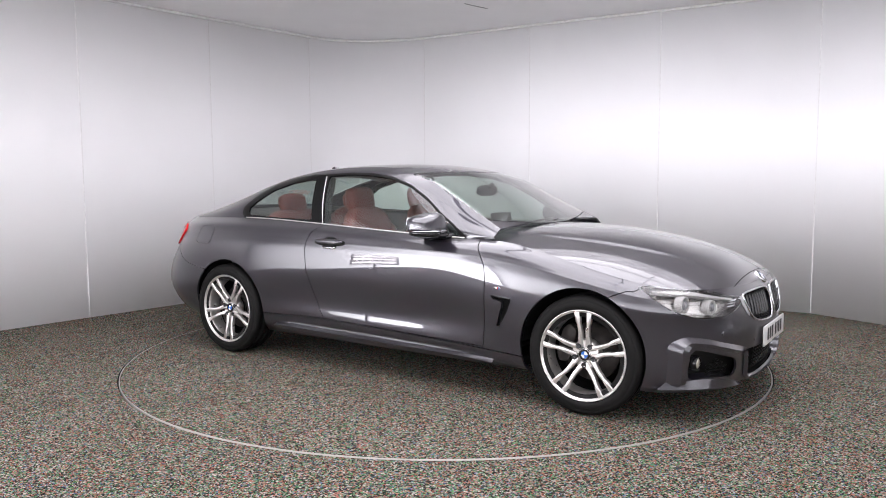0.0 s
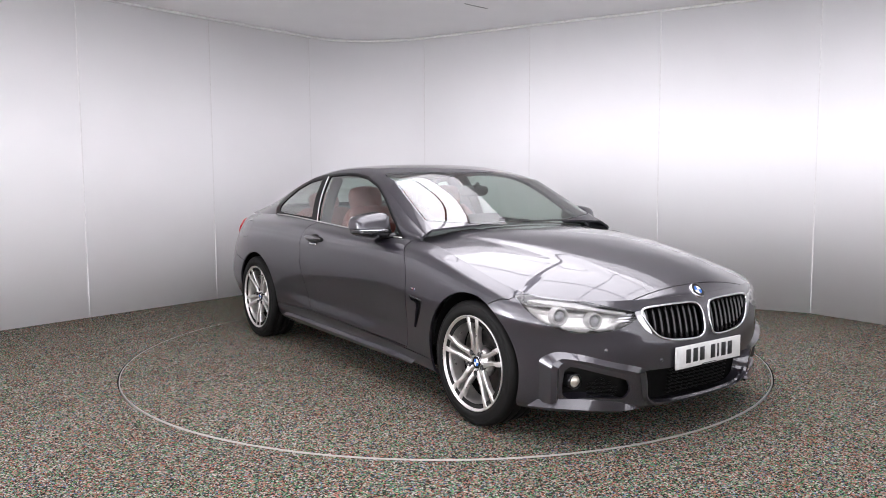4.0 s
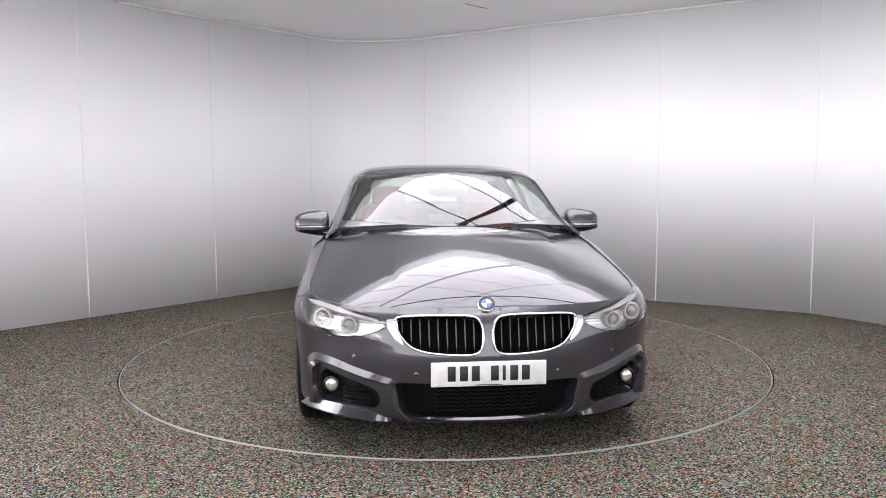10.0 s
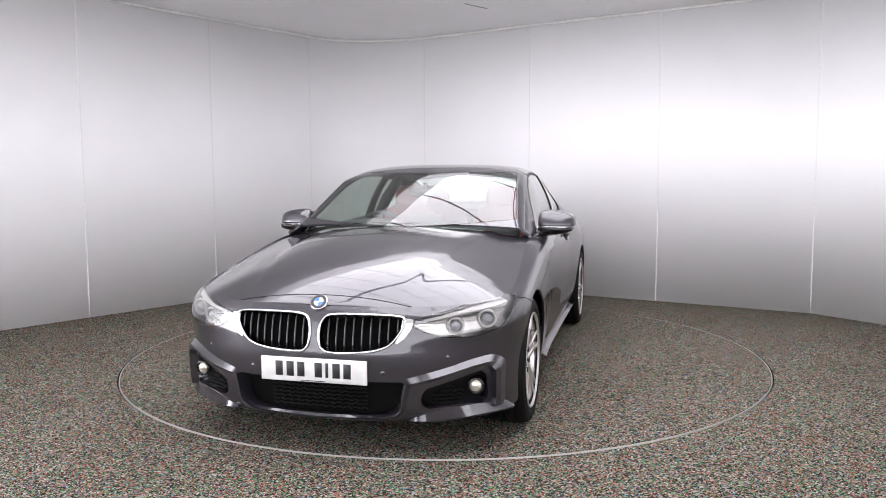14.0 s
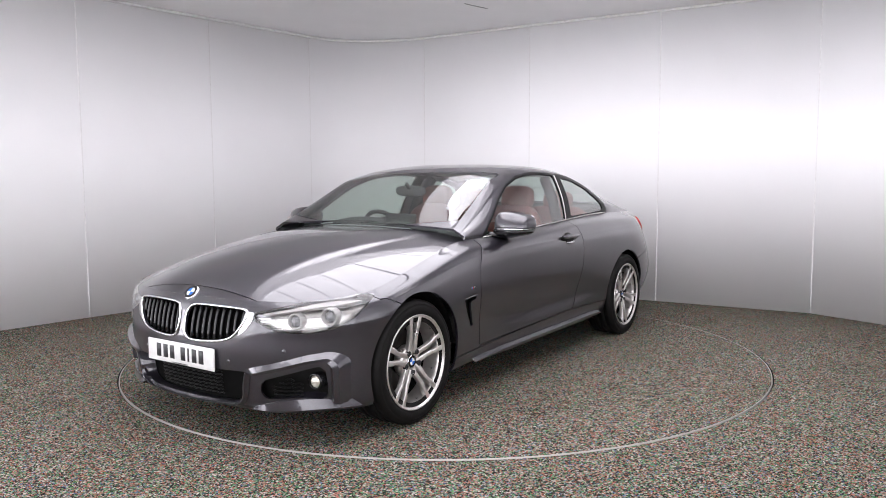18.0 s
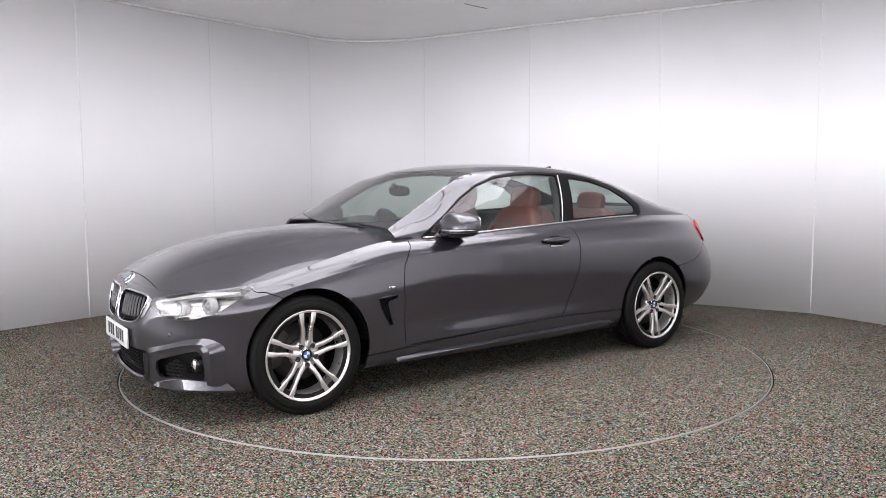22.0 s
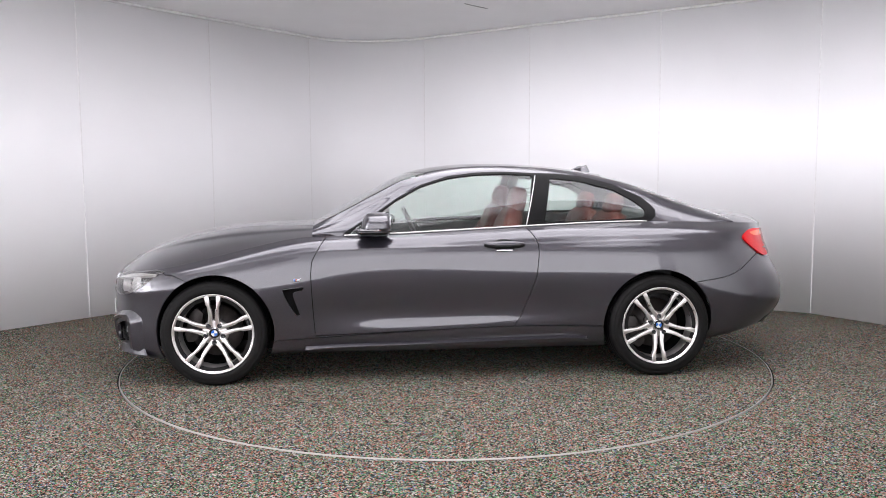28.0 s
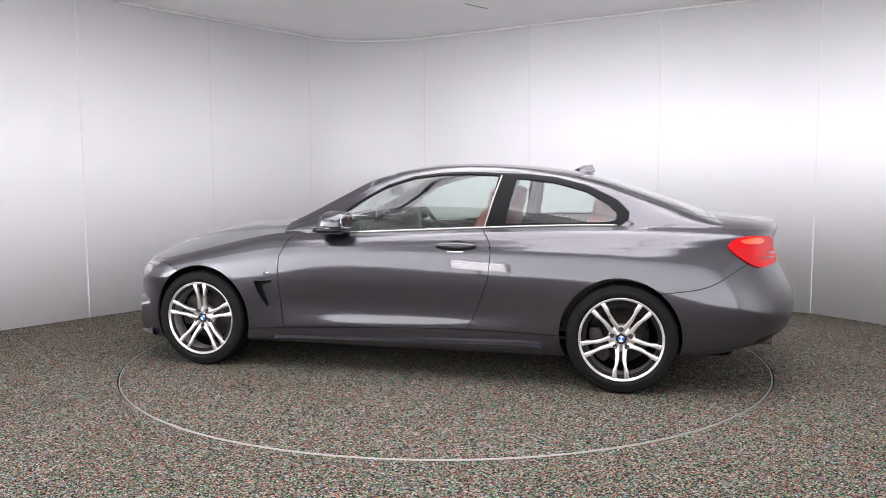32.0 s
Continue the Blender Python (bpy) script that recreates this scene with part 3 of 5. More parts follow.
CANT = [(-1.97, 0.615, 0.995), (-1.8, 0.588, 1.05), (-1.6, 0.572, 1.115), (-1.3, 0.575, 1.215), (-1.0, 0.585, 1.285), (-0.7, 0.597, 1.328), (-0.4, 0.607, 1.338), (-0.2, 0.612, 1.330), (0.03, 0.622, 1.303), (0.2, 0.645, 1.237), (0.4, 0.678, 1.130), (0.5, 0.695, 1.076), (0.7, 0.728, 0.985), (0.86, 0.762, 0.933)]
CANT_Y = eased(curve([(a, b) for a, b, c in CANT]), -1.97, 0.86, 0.08)
CANT_Z = eased(curve([(a, c) for a, b, c in CANT]), -1.97, 0.86, 0.08)


def cap_sheet(x0, x1, zc, n, p=2.6, crease=0.0):
    rows = []
    for x in np.linspace(x0, x1, n):
        y, z = (float(q) for q in top_edge(x))
        c = float(zc(x))
        s = np.linspace(1, 0, 60)
        # a crease on each side, fading out before the nose
        yc = 0.56 - 0.143 * (x - 0.8)
        h = crease * min(1, max(0, (2.03 - x) / 0.35))
        rows.append([(x, y * k, c - (c - z) * k**p + h * (1 / (1 + math.exp((y * k - yc) / 0.011)) - 1)) for k in s])
    return Sheet.grid(np.array(rows))


def green_sheet():
    rows = []
    for x in np.linspace(-1.97, 0.86, 190):
        y0, z0 = (float(q) for q in top_edge(x))
        yc, zc, zt = float(CANT_Y(x)), float(CANT_Z(x)), float(ROOF_Z(x))
        flat = min(1, max(0, (x + 0.05) / 0.3))  # the screen stays even right up to its pillars
        side = [(y0 + (yc - y0) * t + 0.022 * math.sin(math.pi * t), z0 + (zc - z0) * t) for t in np.linspace(0, 0.80 + 0.13 * flat, 20)]
        bow = 2.1 + 0.9 * min(1, max(0, (0.25 - x) / 0.5))
        roof = [(yc * k, zt - (zt - zc) * (1 - 0.48 * flat) * k**bow) for k in np.linspace(0.83 + 0.115 * flat, 0, 22)]
        a, b = np.array(side[-1]), np.array(roof[0])
        m = np.array((yc + 0.004, zc + 0.002))
        bend = [tuple((1 - t) ** 2 * a + 2 * t * (1 - t) * m + t * t * b) for t in np.linspace(0, 1, 13)[1:-1]]
        rows.append([(x, y, z) for y, z in side + bend + roof])
    return Sheet.grid(np.array(rows))


SIDE, HOOD, DECK, GREEN = side_sheet(), cap_sheet(0.70, 2.1145, HOOD_Z, 110, 2.15, 0.008), cap_sheet(-2.3345, -1.80, DECK_Z, 50, 3.0), green_sheet()
G = 0.0025  # half a shut line


def sided(name, sh, material, parent, label="", rim=0.014):
    """One panel on each side of the car."""
    return [panel(name, sh, material, parent, label, rim), panel(name, sh.mirrored(), material, parent, label, rim)]


def across(name, sh, material, parent, label="", rim=0.014):
    """One panel over both sides."""
    return panel(name, sh.plus(sh.mirrored()), material, parent, label, rim)


def ring(cx, cz, r):
    return lambda p: np.hypot(p[:, 0] - cx, p[:, 2] - cz) - r


ARCH_F, ARCH_R = ring(1.392, 0.335, 0.358), ring(-1.395, 0.335, 0.355)
DOOR_GLASS = [(0.60, 0.90), (0.508, 0.982), (0.404, 1.042), (0.267, 1.135), (0.116, 1.216), (-0.064, 1.272), (-0.247, 1.294), (-0.429, 1.299), (-0.622, 1.288), (-0.548, 0.90)]
QUARTER_GLASS = [(-0.738, 1.266), (-0.80, 1.265), (-0.968, 1.244), (-1.173, 1.188), (-1.30, 1.115), (-1.362, 1.06), (-1.358, 1.025), (-1.32, 1.006), (-1.0, 0.996), (-0.680, 0.990)]
DLO = [(0.66, 0.86), (0.60, 0.935), (0.508, 0.995), (0.404, 1.056), (0.267, 1.149), (0.116, 1.23), (-0.064, 1.287), (-0.247, 1.309), (-0.429, 1.314), (-0.64, 1.303), (-0.783, 1.30), (-0.968, 1.279), (-1.173, 1.227), (-1.361, 1.138), (-1.434, 1.065), (-1.43, 1.02), (-1.39, 0.987), (-1.33, 0.975), (-1.0, 0.90), (-0.5, 0.86)]
DOOR = [(0.70, 0.99), (0.715, 0.91), (0.765, 0.83), (0.797, 0.77), (0.806, 0.69), (0.80, 0.55), (0.795, 0.44), (0.785, 0.30), (0.2, 0.318), (-0.463, 0.338), (-0.50, 0.39), (-0.555, 0.52), (-0.605, 0.66), (-0.619, 0.80), (-0.614, 0.86), (-0.594, 0.905), (-0.55, 0.96), (-0.54, 1.0)]
SILL = line_above([(-1.1, 0.326), (-0.477, 0.337), (0.2, 0.315), (1.05, 0.274)])


def body(car):
    door, dlo = inside(DOOR), inside(DLO)
    r_seam = line_above([(-2.3, 0.80), (-2.10, 0.775), (-2.047, 0.745), (-1.924, 0.668), (-1.674, 0.611), (-1.60, 0.60)])
    s = SIDE.drop(ARCH_F).drop(ARCH_R)
    for hole in (bearing(HEADLIGHT, 1.2, 1), bearing(TAILLIGHT, -1.45, -1), fore(KIDNEY), fore(LOWER), fore(FOG_BAY), inside(VENT)):
        s = s.drop(hole)
    doors = sided("door_panel", s.keep(door, G), M["paint"], car, "grey metallic door skin")
    blade = inside(corner([(0.90, 0.212), (0.70, 0.226), (0.0, 0.240), (-0.80, 0.258), (-0.95, 0.250), (-0.93, 0.236), (-0.60, 0.222), (0.40, 0.203)], 0.01))
    sided("skirt_blade", s.keep(blade).pushed(0.036), M["paint"], car, "grey blade along the side skirt", 0.03)
    sills = sided("sill", s.keep(lambda p: np.abs(p[:, 0]) - 1.2).keep(SILL, G), M["paint"], car, "grey side skirt")
    rest = s.drop(door, G).drop(both(SILL, lambda p: np.abs(p[:, 0]) - 1.2), G)
    front = rest.keep(lambda p: -p[:, 0])
    back = rest.keep(lambda p: p[:, 0])
    nose = both(lambda p: 1.5 - p[:, 0], line_above([(1.45, 0.60), (1.57, 0.662), (1.64, 0.690), (1.70, 0.705), (1.73, 0.76), (1.8, 0.9), (2.2, 0.95)]))
    sided("front_wing", front.drop(nose, G), M["paint"], car, "grey front wing")
    across("front_bumper", front.keep(nose, G), M["paint"], car, "grey sculpted front bumper")
    rb = both(lambda p: p[:, 0] + 1.6, r_seam)
    quarter = back.drop(rb, G)
    panel("rear_quarter", quarter, M["paint"], car, "grey rear quarter panel")
    flap = inside(corner([(-1.575, 0.795), (-1.755, 0.795), (-1.735, 0.925), (-1.575, 0.925)], 0.03))
    panel("rear_quarter", quarter.drop(flap, 0.0015).mirrored(), M["paint"], car, "grey rear quarter panel with a fuel flap")
    panel("fuel_flap", quarter.keep(flap, 0.0015).mirrored(), M["paint"], car, "grey fuel flap")
    across("rear_bumper", back.keep(rb, G), M["paint"], car, "grey rear bumper with dark lower edge")
    across("bonnet", HOOD.keep(lambda p: 0.80 - 0.10 * (p[:, 1] / 0.7) ** 2 - p[:, 0], G).keep(lambda p: p[:, 0] - 2.07, 0.004), M["paint"], car, "long grey metallic bonnet")
    across("nose_panel", HOOD.drop(lambda p: p[:, 0] - 2.07, 0.0), M["paint"], car)
    across("boot_lid", DECK, M["paint"], car, "grey boot lid with a lip")
    shell = SIDE.drop(ARCH_F, 0.01).drop(ARCH_R, 0.01)
    for hole in (bearing(HEADLIGHT, 1.2, 1), bearing(TAILLIGHT, -1.45, -1), fore(KIDNEY), fore(LOWER), fore(FOG_BAY), inside(VENT)):
        shell = shell.drop(hole)
    across("inner_shell", shell.moved(-0.015), M["dark"], car, "dark inner body shell", 0)
    across("bonnet_lining", HOOD.keep(lambda p: 0.78 - p[:, 0]).moved(-0.016), M["dark"], car, "", 0)
    glass_d, glass_q = inside(DOOR_GLASS), inside(QUARTER_GLASS)
    screen = both(both(lambda p: 0.20 - 0.12 * (p[:, 1] / 0.56) ** 2 - p[:, 0], lambda p: p[:, 1] - CANT_Y(p[:, 0]) + 0.040), lambda p: p[:, 0] - 0.83 + 0.12 * (p[:, 1] / 0.68) ** 2)
    rear = both(both(lambda p: p[:, 0] + 1.17 - 0.06 * (p[:, 1] / 0.5) ** 2, lambda p: p[:, 1] - CANT_Y(p[:, 0]) + 0.06), lambda p: -1.90 - p[:, 0])
    across("windscreen", GREEN.keep(screen, 0.004), M["glass"], car, "clear windscreen", 0)
    across("rear_window", GREEN.keep(rear, 0.004), M["glass"], car, "tinted rear window", 0)
    sided("door_window", GREEN.keep(glass_d).moved(-0.006), M["glass"], car, "green-tinted door window", 0)
    sided("quarter_window", GREEN.keep(glass_q).moved(-0.006), M["glass"], car, "green-tinted quarter window", 0)
    sided("window_surround", GREEN.keep(dlo).drop(glass_d).drop(glass_q), M["seal"], car, "black window surround")
    across("roof", GREEN.drop(dlo).drop(screen).drop(rear).keep(lambda p: p[:, 0] - 0.80), M["paint"], car, "grey roof and pillars")


# ---- wheels ----
def wheel_outline():
    return [(0.21, -0.10), (0.245, -0.112), (0.285, -0.116), (0.312, -0.108), (0.324, -0.092), (0.326, -0.06), (0.321, -0.058), (0.321, -0.048), (0.326, -0.046), (0.326, -0.006), (0.320, -0.004), (0.320, 0.004), (0.326, 0.006), (0.326, 0.046), (0.321, 0.048), (0.321, 0.058), (0.326, 0.06), (0.324, 0.092), (0.312, 0.108), (0.300, 0.113), (0.297, 0.1115), (0.294, 0.1145), (0.270, 0.116), (0.254, 0.112), (0.249, 0.106), (0.21, 0.10)]


def make_wheel(car):
    w = new("wheel")
    w.parent = car
    tagged(w, "silver double-spoke alloy wheel with black tyre")
    part("tyre", shapes(lambda b: lathe(b, wheel_outline(), 96)), M["rubber"], w, "black road tyre")
    rim = [(0.2485, 0.108), (0.2490, 0.112), (0.2465, 0.1145), (0.2425, 0.1135), (0.240, 0.108), (0.233, 0.103), (0.224, 0.096), (0.219, 0.07), (0.213, 0.0), (0.210, -0.1), (0.22, -0.1), (0.226, 0.03), (0.236, 0.09)]
    part("rim", shapes(lambda b: lathe(b, rim, 96, closed=True)), M["alloy"], w, "polished silver rim")
    part("barrel", shapes(lambda b: lathe(b, [(0.2105, 0.0), (0.20, -0.05), (0.19, -0.1), (0.0, -0.1)], 48)), M["dark"], w)
    disc = part("brake_disc", shapes(lambda b: lathe(b, [(0.07, -0.012), (0.075, -0.022), (0.160, -0.022), (0.160, -0.046), (0.0, -0.046), (0.0, -0.012), (0.07, -0.012)], 64)), M["disc"], w, "rust-brown brake disc")
    bm = bmesh.new()
    prism(bm, corner([(-0.09, 0.10), (0.09, 0.10), (0.115, 0.155), (0.07, 0.185), (-0.07, 0.185), (-0.115, 0.155)], 0.02), 0.05, Matrix.Rotation(radians(90), 4, "X") @ Matrix.Translation((0, 0, -0.012)), 0.006)
    bmesh.ops.transform(bm, matrix=Matrix.Rotation(radians(75), 4, "Y"), verts=bm.verts)
    part("caliper", bm, M["disc"], w, "dark iron brake caliper")
    for k in range(5):
        a = radians(-90 + 72 * k)
        for o in (-1, 1):
            bm = bmesh.new()
            outline = [(0.040, o * 0.008), (0.12, o * 0.0095), (0.150, o * 0.013), (0.162, o * 0.018), (0.238, o * 0.021), (0.238, o * 0.053), (0.178, o * 0.043), (0.166, o * 0.036), (0.120, o * 0.032), (0.075, o * 0.034), (0.040, o * 0.043)]
            if o < 0:
                outline = outline[::-1]
            prism(bm, outline, 0.030, Matrix.Rotation(radians(90), 4, "X") @ Matrix.Translation((0, 0, -0.106)), 0.0045)
            for v in bm.verts:
                r = math.hypot(v.co.x, v.co.z)
                v.co.y -= 0.034 * max(0, 1 - r / 0.235) ** 1.3
            bmesh.ops.transform(bm, matrix=Matrix.Rotation(a, 4, "Y"), verts=bm.verts)
            part("spoke", bm, M["alloy"], w)
    part("hub", shapes(lambda b: lathe(b, [(0.0, 0.070), (0.034, 0.070), (0.036, 0.064), (0.070, 0.070), (0.078, 0.064), (0.082, 0.04), (0.082, 0.02), (0.0, 0.02)], 48)), M["alloy"], w)
    cap = part("cap", shapes(lambda b: lathe(b, [(0.0, 0.078), (0.030, 0.078), (0.034, 0.073), (0.034, 0.06), (0.0, 0.06)], 32)), M["chrome"], w, "round centre cap in blue, white and black")
    roundel(cap, Matrix.Translation((0, 0.0785, 0)) @ Matrix.Rotation(radians(-90), 4, "X"), 0.031)
    for k in range(5):
        a = radians(-90 + 72 * k)
        bm = shapes(lambda b: lathe(b, [(0.0, 0.0835), (0.008, 0.0835), (0.0125, 0.0865), (0.0145, 0.0860), (0.0145, 0.06), (0.0, 0.06)], 16))
        bmesh.ops.translate(bm, verts=bm.verts, vec=(0.057 * math.cos(a), 0, 0.057 * math.sin(a)))
        part("bolt", bm, M["ink"], w)
    return w


def roundel(parent, m, r):
    """A round emblem of plain shapes: a black ring round blue and white quarters, facing along z."""
    bm = shapes(lambda b: lathe(b, [(r * 0.62, 0), (r * 0.66, 0.0006), (r * 0.94, 0.0006), (r, 0)], 40, "z"))
    bmesh.ops.transform(bm, matrix=m, verts=bm.verts)
    part("emblem_ring", bm, M["gloss_black"], parent)
    for k in range(4):
        arc = [(0, 0)] + [(r * 0.62 * math.cos(radians(a)), r * 0.62 * math.sin(radians(a))) for a in range(90 * k, 90 * k + 91, 15)]
        bm = bmesh.new()
        prism(bm, arc, 0.0006, m)
        part("emblem_quarter", bm, M["blue"] if k % 2 else M["white"], parent, smooth=False)


# ---- the car's details ----
def about(x0, sign):
    """The bearing, in degrees, round the upright axis at x0: 0 straight ahead (or astern), growing towards the flank."""
    return lambda p: np.degrees(np.arctan2(np.abs(p[:, 1]), sign * (p[:, 0] - x0)))


def bearing(outline, x0, sign, r=0.78):
    """Inside an outline of (bearing, height) on a rounded corner of the body."""
    b = about(x0, sign)
    f = inside([(radians(a) * r, z) for a, z in outline], 0, 1)

    def g(p):
        d = f(np.stack([np.radians(b(p)) * r, p[:, 2]], 1))
        return np.where(sign * (p[:, 0] - x0) > 0, d, np.maximum(np.abs(d), 0.05))

    return g


HEADLIGHT = rounded([(59.8, 0.713), (54, 0.722), (49, 0.717), (43, 0.705), (37.0, 0.684), (31, 0.660), (26.6, 0.645), (26.0, 0.626), (26.8, 0.607), (31, 0.573), (36, 0.555), (42, 0.553), (47, 0.570), (51.5, 0.602), (55.5, 0.650), (58.3, 0.691)], 4)
TAILLIGHT = rounded([(55.5, 0.868), (53, 0.905), (48, 0.922), (40, 0.922), (32, 0.912), (31, 0.85), (32, 0.785), (40, 0.757), (46, 0.752), (51, 0.795)], 4)
KIDNEY = rounded([(0.415, 0.638), (0.375, 0.657), (0.22, 0.662), (0.085, 0.659), (0.038, 0.640), (0.022, 0.59), (0.028, 0.525), (0.05, 0.498), (0.10, 0.490), (0.19, 0.493), (0.285, 0.504), (0.35, 0.530), (0.395, 0.585)], 4)
LOWER = corner([(0.420, 0.362), (0.385, 0.225), (0.34, 0.196), (0.20, 0.184), (0.0, 0.179), (-0.2, 0.184), (-0.34, 0.196), (-0.385, 0.225), (-0.420, 0.362)], 0.02)
FOG_BAY = corner([(0.752, 0.398), (0.715, 0.392), (0.62, 0.362), (0.500, 0.325), (0.480, 0.272), (0.505, 0.232), (0.62, 0.242), (0.70, 0.246), (0.752, 0.228), (0.760, 0.30)], 0.02)
VENT = corner([(0.983, 0.602), (0.845, 0.614), (0.852, 0.590), (0.922, 0.574), (0.872, 0.425), (0.893, 0.425), (0.958, 0.53)], 0.008)


def fore(outline):
    """Inside an outline of (distance from the middle, height), on the front of the car alone."""
    f = inside(outline, 1, 2)
    return lambda p: np.where(p[:, 0] > 1.5, f(p), np.maximum(np.abs(f(p)), 0.05))


def front_at(y, z):
    """The front surface's x and normal at that distance from the middle and that height."""
    q = SIDE.p
    ok = (q[:, 0] > 1.5)
    p, n = q[ok], SIDE.n[ok]
    d = np.hypot(p[:, 1] - abs(y), p[:, 2] - z)
    i = np.argsort(d)[:14]
    w = 1 / (d[i] + 0.01)
    a = np.stack([np.ones(len(i)), p[i, 1] - abs(y), p[i, 2] - z], 1)
    sol = np.linalg.lstsq(a * w[:, None], np.column_stack([p[i, 0], n[i]]) * w[:, None], rcond=None)[0]
    nn = sol[0, 1:].copy()
    nn[1] *= 1 if y >= 0 else -1
    return float(sol[0, 0]), nn / np.linalg.norm(nn)


def flank_at(x, z):
    q = SIDE.p
    d = np.hypot(q[:, 0] - x, q[:, 2] - z)
    i = np.argsort(d)[:4]
    w = 1 / (d[i] + 1e-4)
    w /= w.sum()
    n = (SIDE.n[i] * w[:, None]).sum(0)
    return float((q[i, 1] * w).sum()), n / np.linalg.norm(n)


def pillow(bm, size, at=(0, 0, 0), rot=None, n=4.0, cuts=5, shape=None):
    """A rounded block: a cube swollen into a superellipsoid of that size."""
    m = Matrix.Translation(at) @ (rot.to_4x4() if rot else Matrix())
    made = {}
    ticks = np.linspace(-1, 1, cuts + 2)

    def vert(x, y, z):
        key = (round(x, 4), round(y, 4), round(z, 4))
        if key not in made:
            k = (abs(x) ** n + abs(y) ** n + abs(z) ** n) ** (1 / n)
            p = Vector((x / k, y / k, z / k))
            if shape:
                p = shape(p)
            made[key] = bm.verts.new(m @ Vector((p.x * size[0] / 2, p.y * size[1] / 2, p.z * size[2] / 2)))
        return made[key]

    for axis in range(3):
        for end in (-1, 1):
            for a0, a1 in zip(ticks, ticks[1:]):
                for b0, b1 in zip(ticks, ticks[1:]):
                    q = []
                    for u, v in ((a0, b0), (a1, b0), (a1, b1), (a0, b1)):
                        c = [u, v]
                        c.insert(axis, end)
                        q.append(vert(*c))
                    bm.faces.new(q)
    bmesh.ops.recalc_face_normals(bm, faces=bm.faces)


def tilt(deg, axis="Y"):
    return Matrix.Rotation(radians(deg), 3, axis)


def pointing(p, n, up=(0, 0, 1)):
    """A pose at p whose z points along n, with y as near to up as can be."""
    z = Vector(n).normalized()
    x = Vector(up).cross(z).normalized()
    y = z.cross(x)
    m = Matrix((x, y, z)).transposed().to_4x4()
    return Matrix.Translation(p) @ m


def swept(name, outline, r, material, parent, off=0.0, side=1, flat=1.0, label=""):
    """A bar laid on the front along a closed outline."""
    pts = []
    for y, z in outline + outline[:1]:
        x, n = front_at(y, z)
        pts.append((x + n[0] * off, (y + n[1] * off) * side, z + n[2] * off))
    bm = bmesh.new()
    tube(bm, pts, r, 8, flat)
    return part(name, bm, material, parent, label)


def loft(name, lines, side, material, parent, label=""):
    """Bands between lines of (y, z) laid on the front, each at its own height over the surface, with sharp edges between the bands."""
    rows = []
    for line, off in lines:
        q = np.array(line, float)
        s = np.concatenate([[0], np.cumsum(np.hypot(*np.diff(q, axis=0).T))])
        u = np.linspace(0, 1, 41)
        ys, zs = curve(list(zip(s / s[-1], q[:, 0])))(u), curve(list(zip(s / s[-1], q[:, 1])))(u)
        row = []
        for t, y, z in zip(u, ys, zs):
            x, n = front_at(y, z)
            h = math.hypot(n[0], n[1])
            d = 0.002 + (off - 0.002) * min(1, t / 0.2) if off > 0 and name == "bumper_fin" else off
            # the outer leg stands forward of the rounded corner
            ahead = 0.022 * min(1, max(0, (y - 0.72) / 0.06)) * min(1, max(0, (0.45 - z) / 0.05)) if off > 0 and name == "bumper_fin" else 0
            row.append((x + n[0] / h * d + ahead, (y + n[1] / h * d) * side, z))
        rows.append(row)
    bm = bmesh.new()
    for a, b in zip(rows, rows[1:]):
        va, vb = [bm.verts.new(p) for p in a], [bm.verts.new(p) for p in b]
        for k in range(len(va) - 1):
            f = (va[k], vb[k], vb[k + 1], va[k + 1])
            bm.faces.new(f if side > 0 else f[::-1])
    return part(name, bm, material, parent, label)


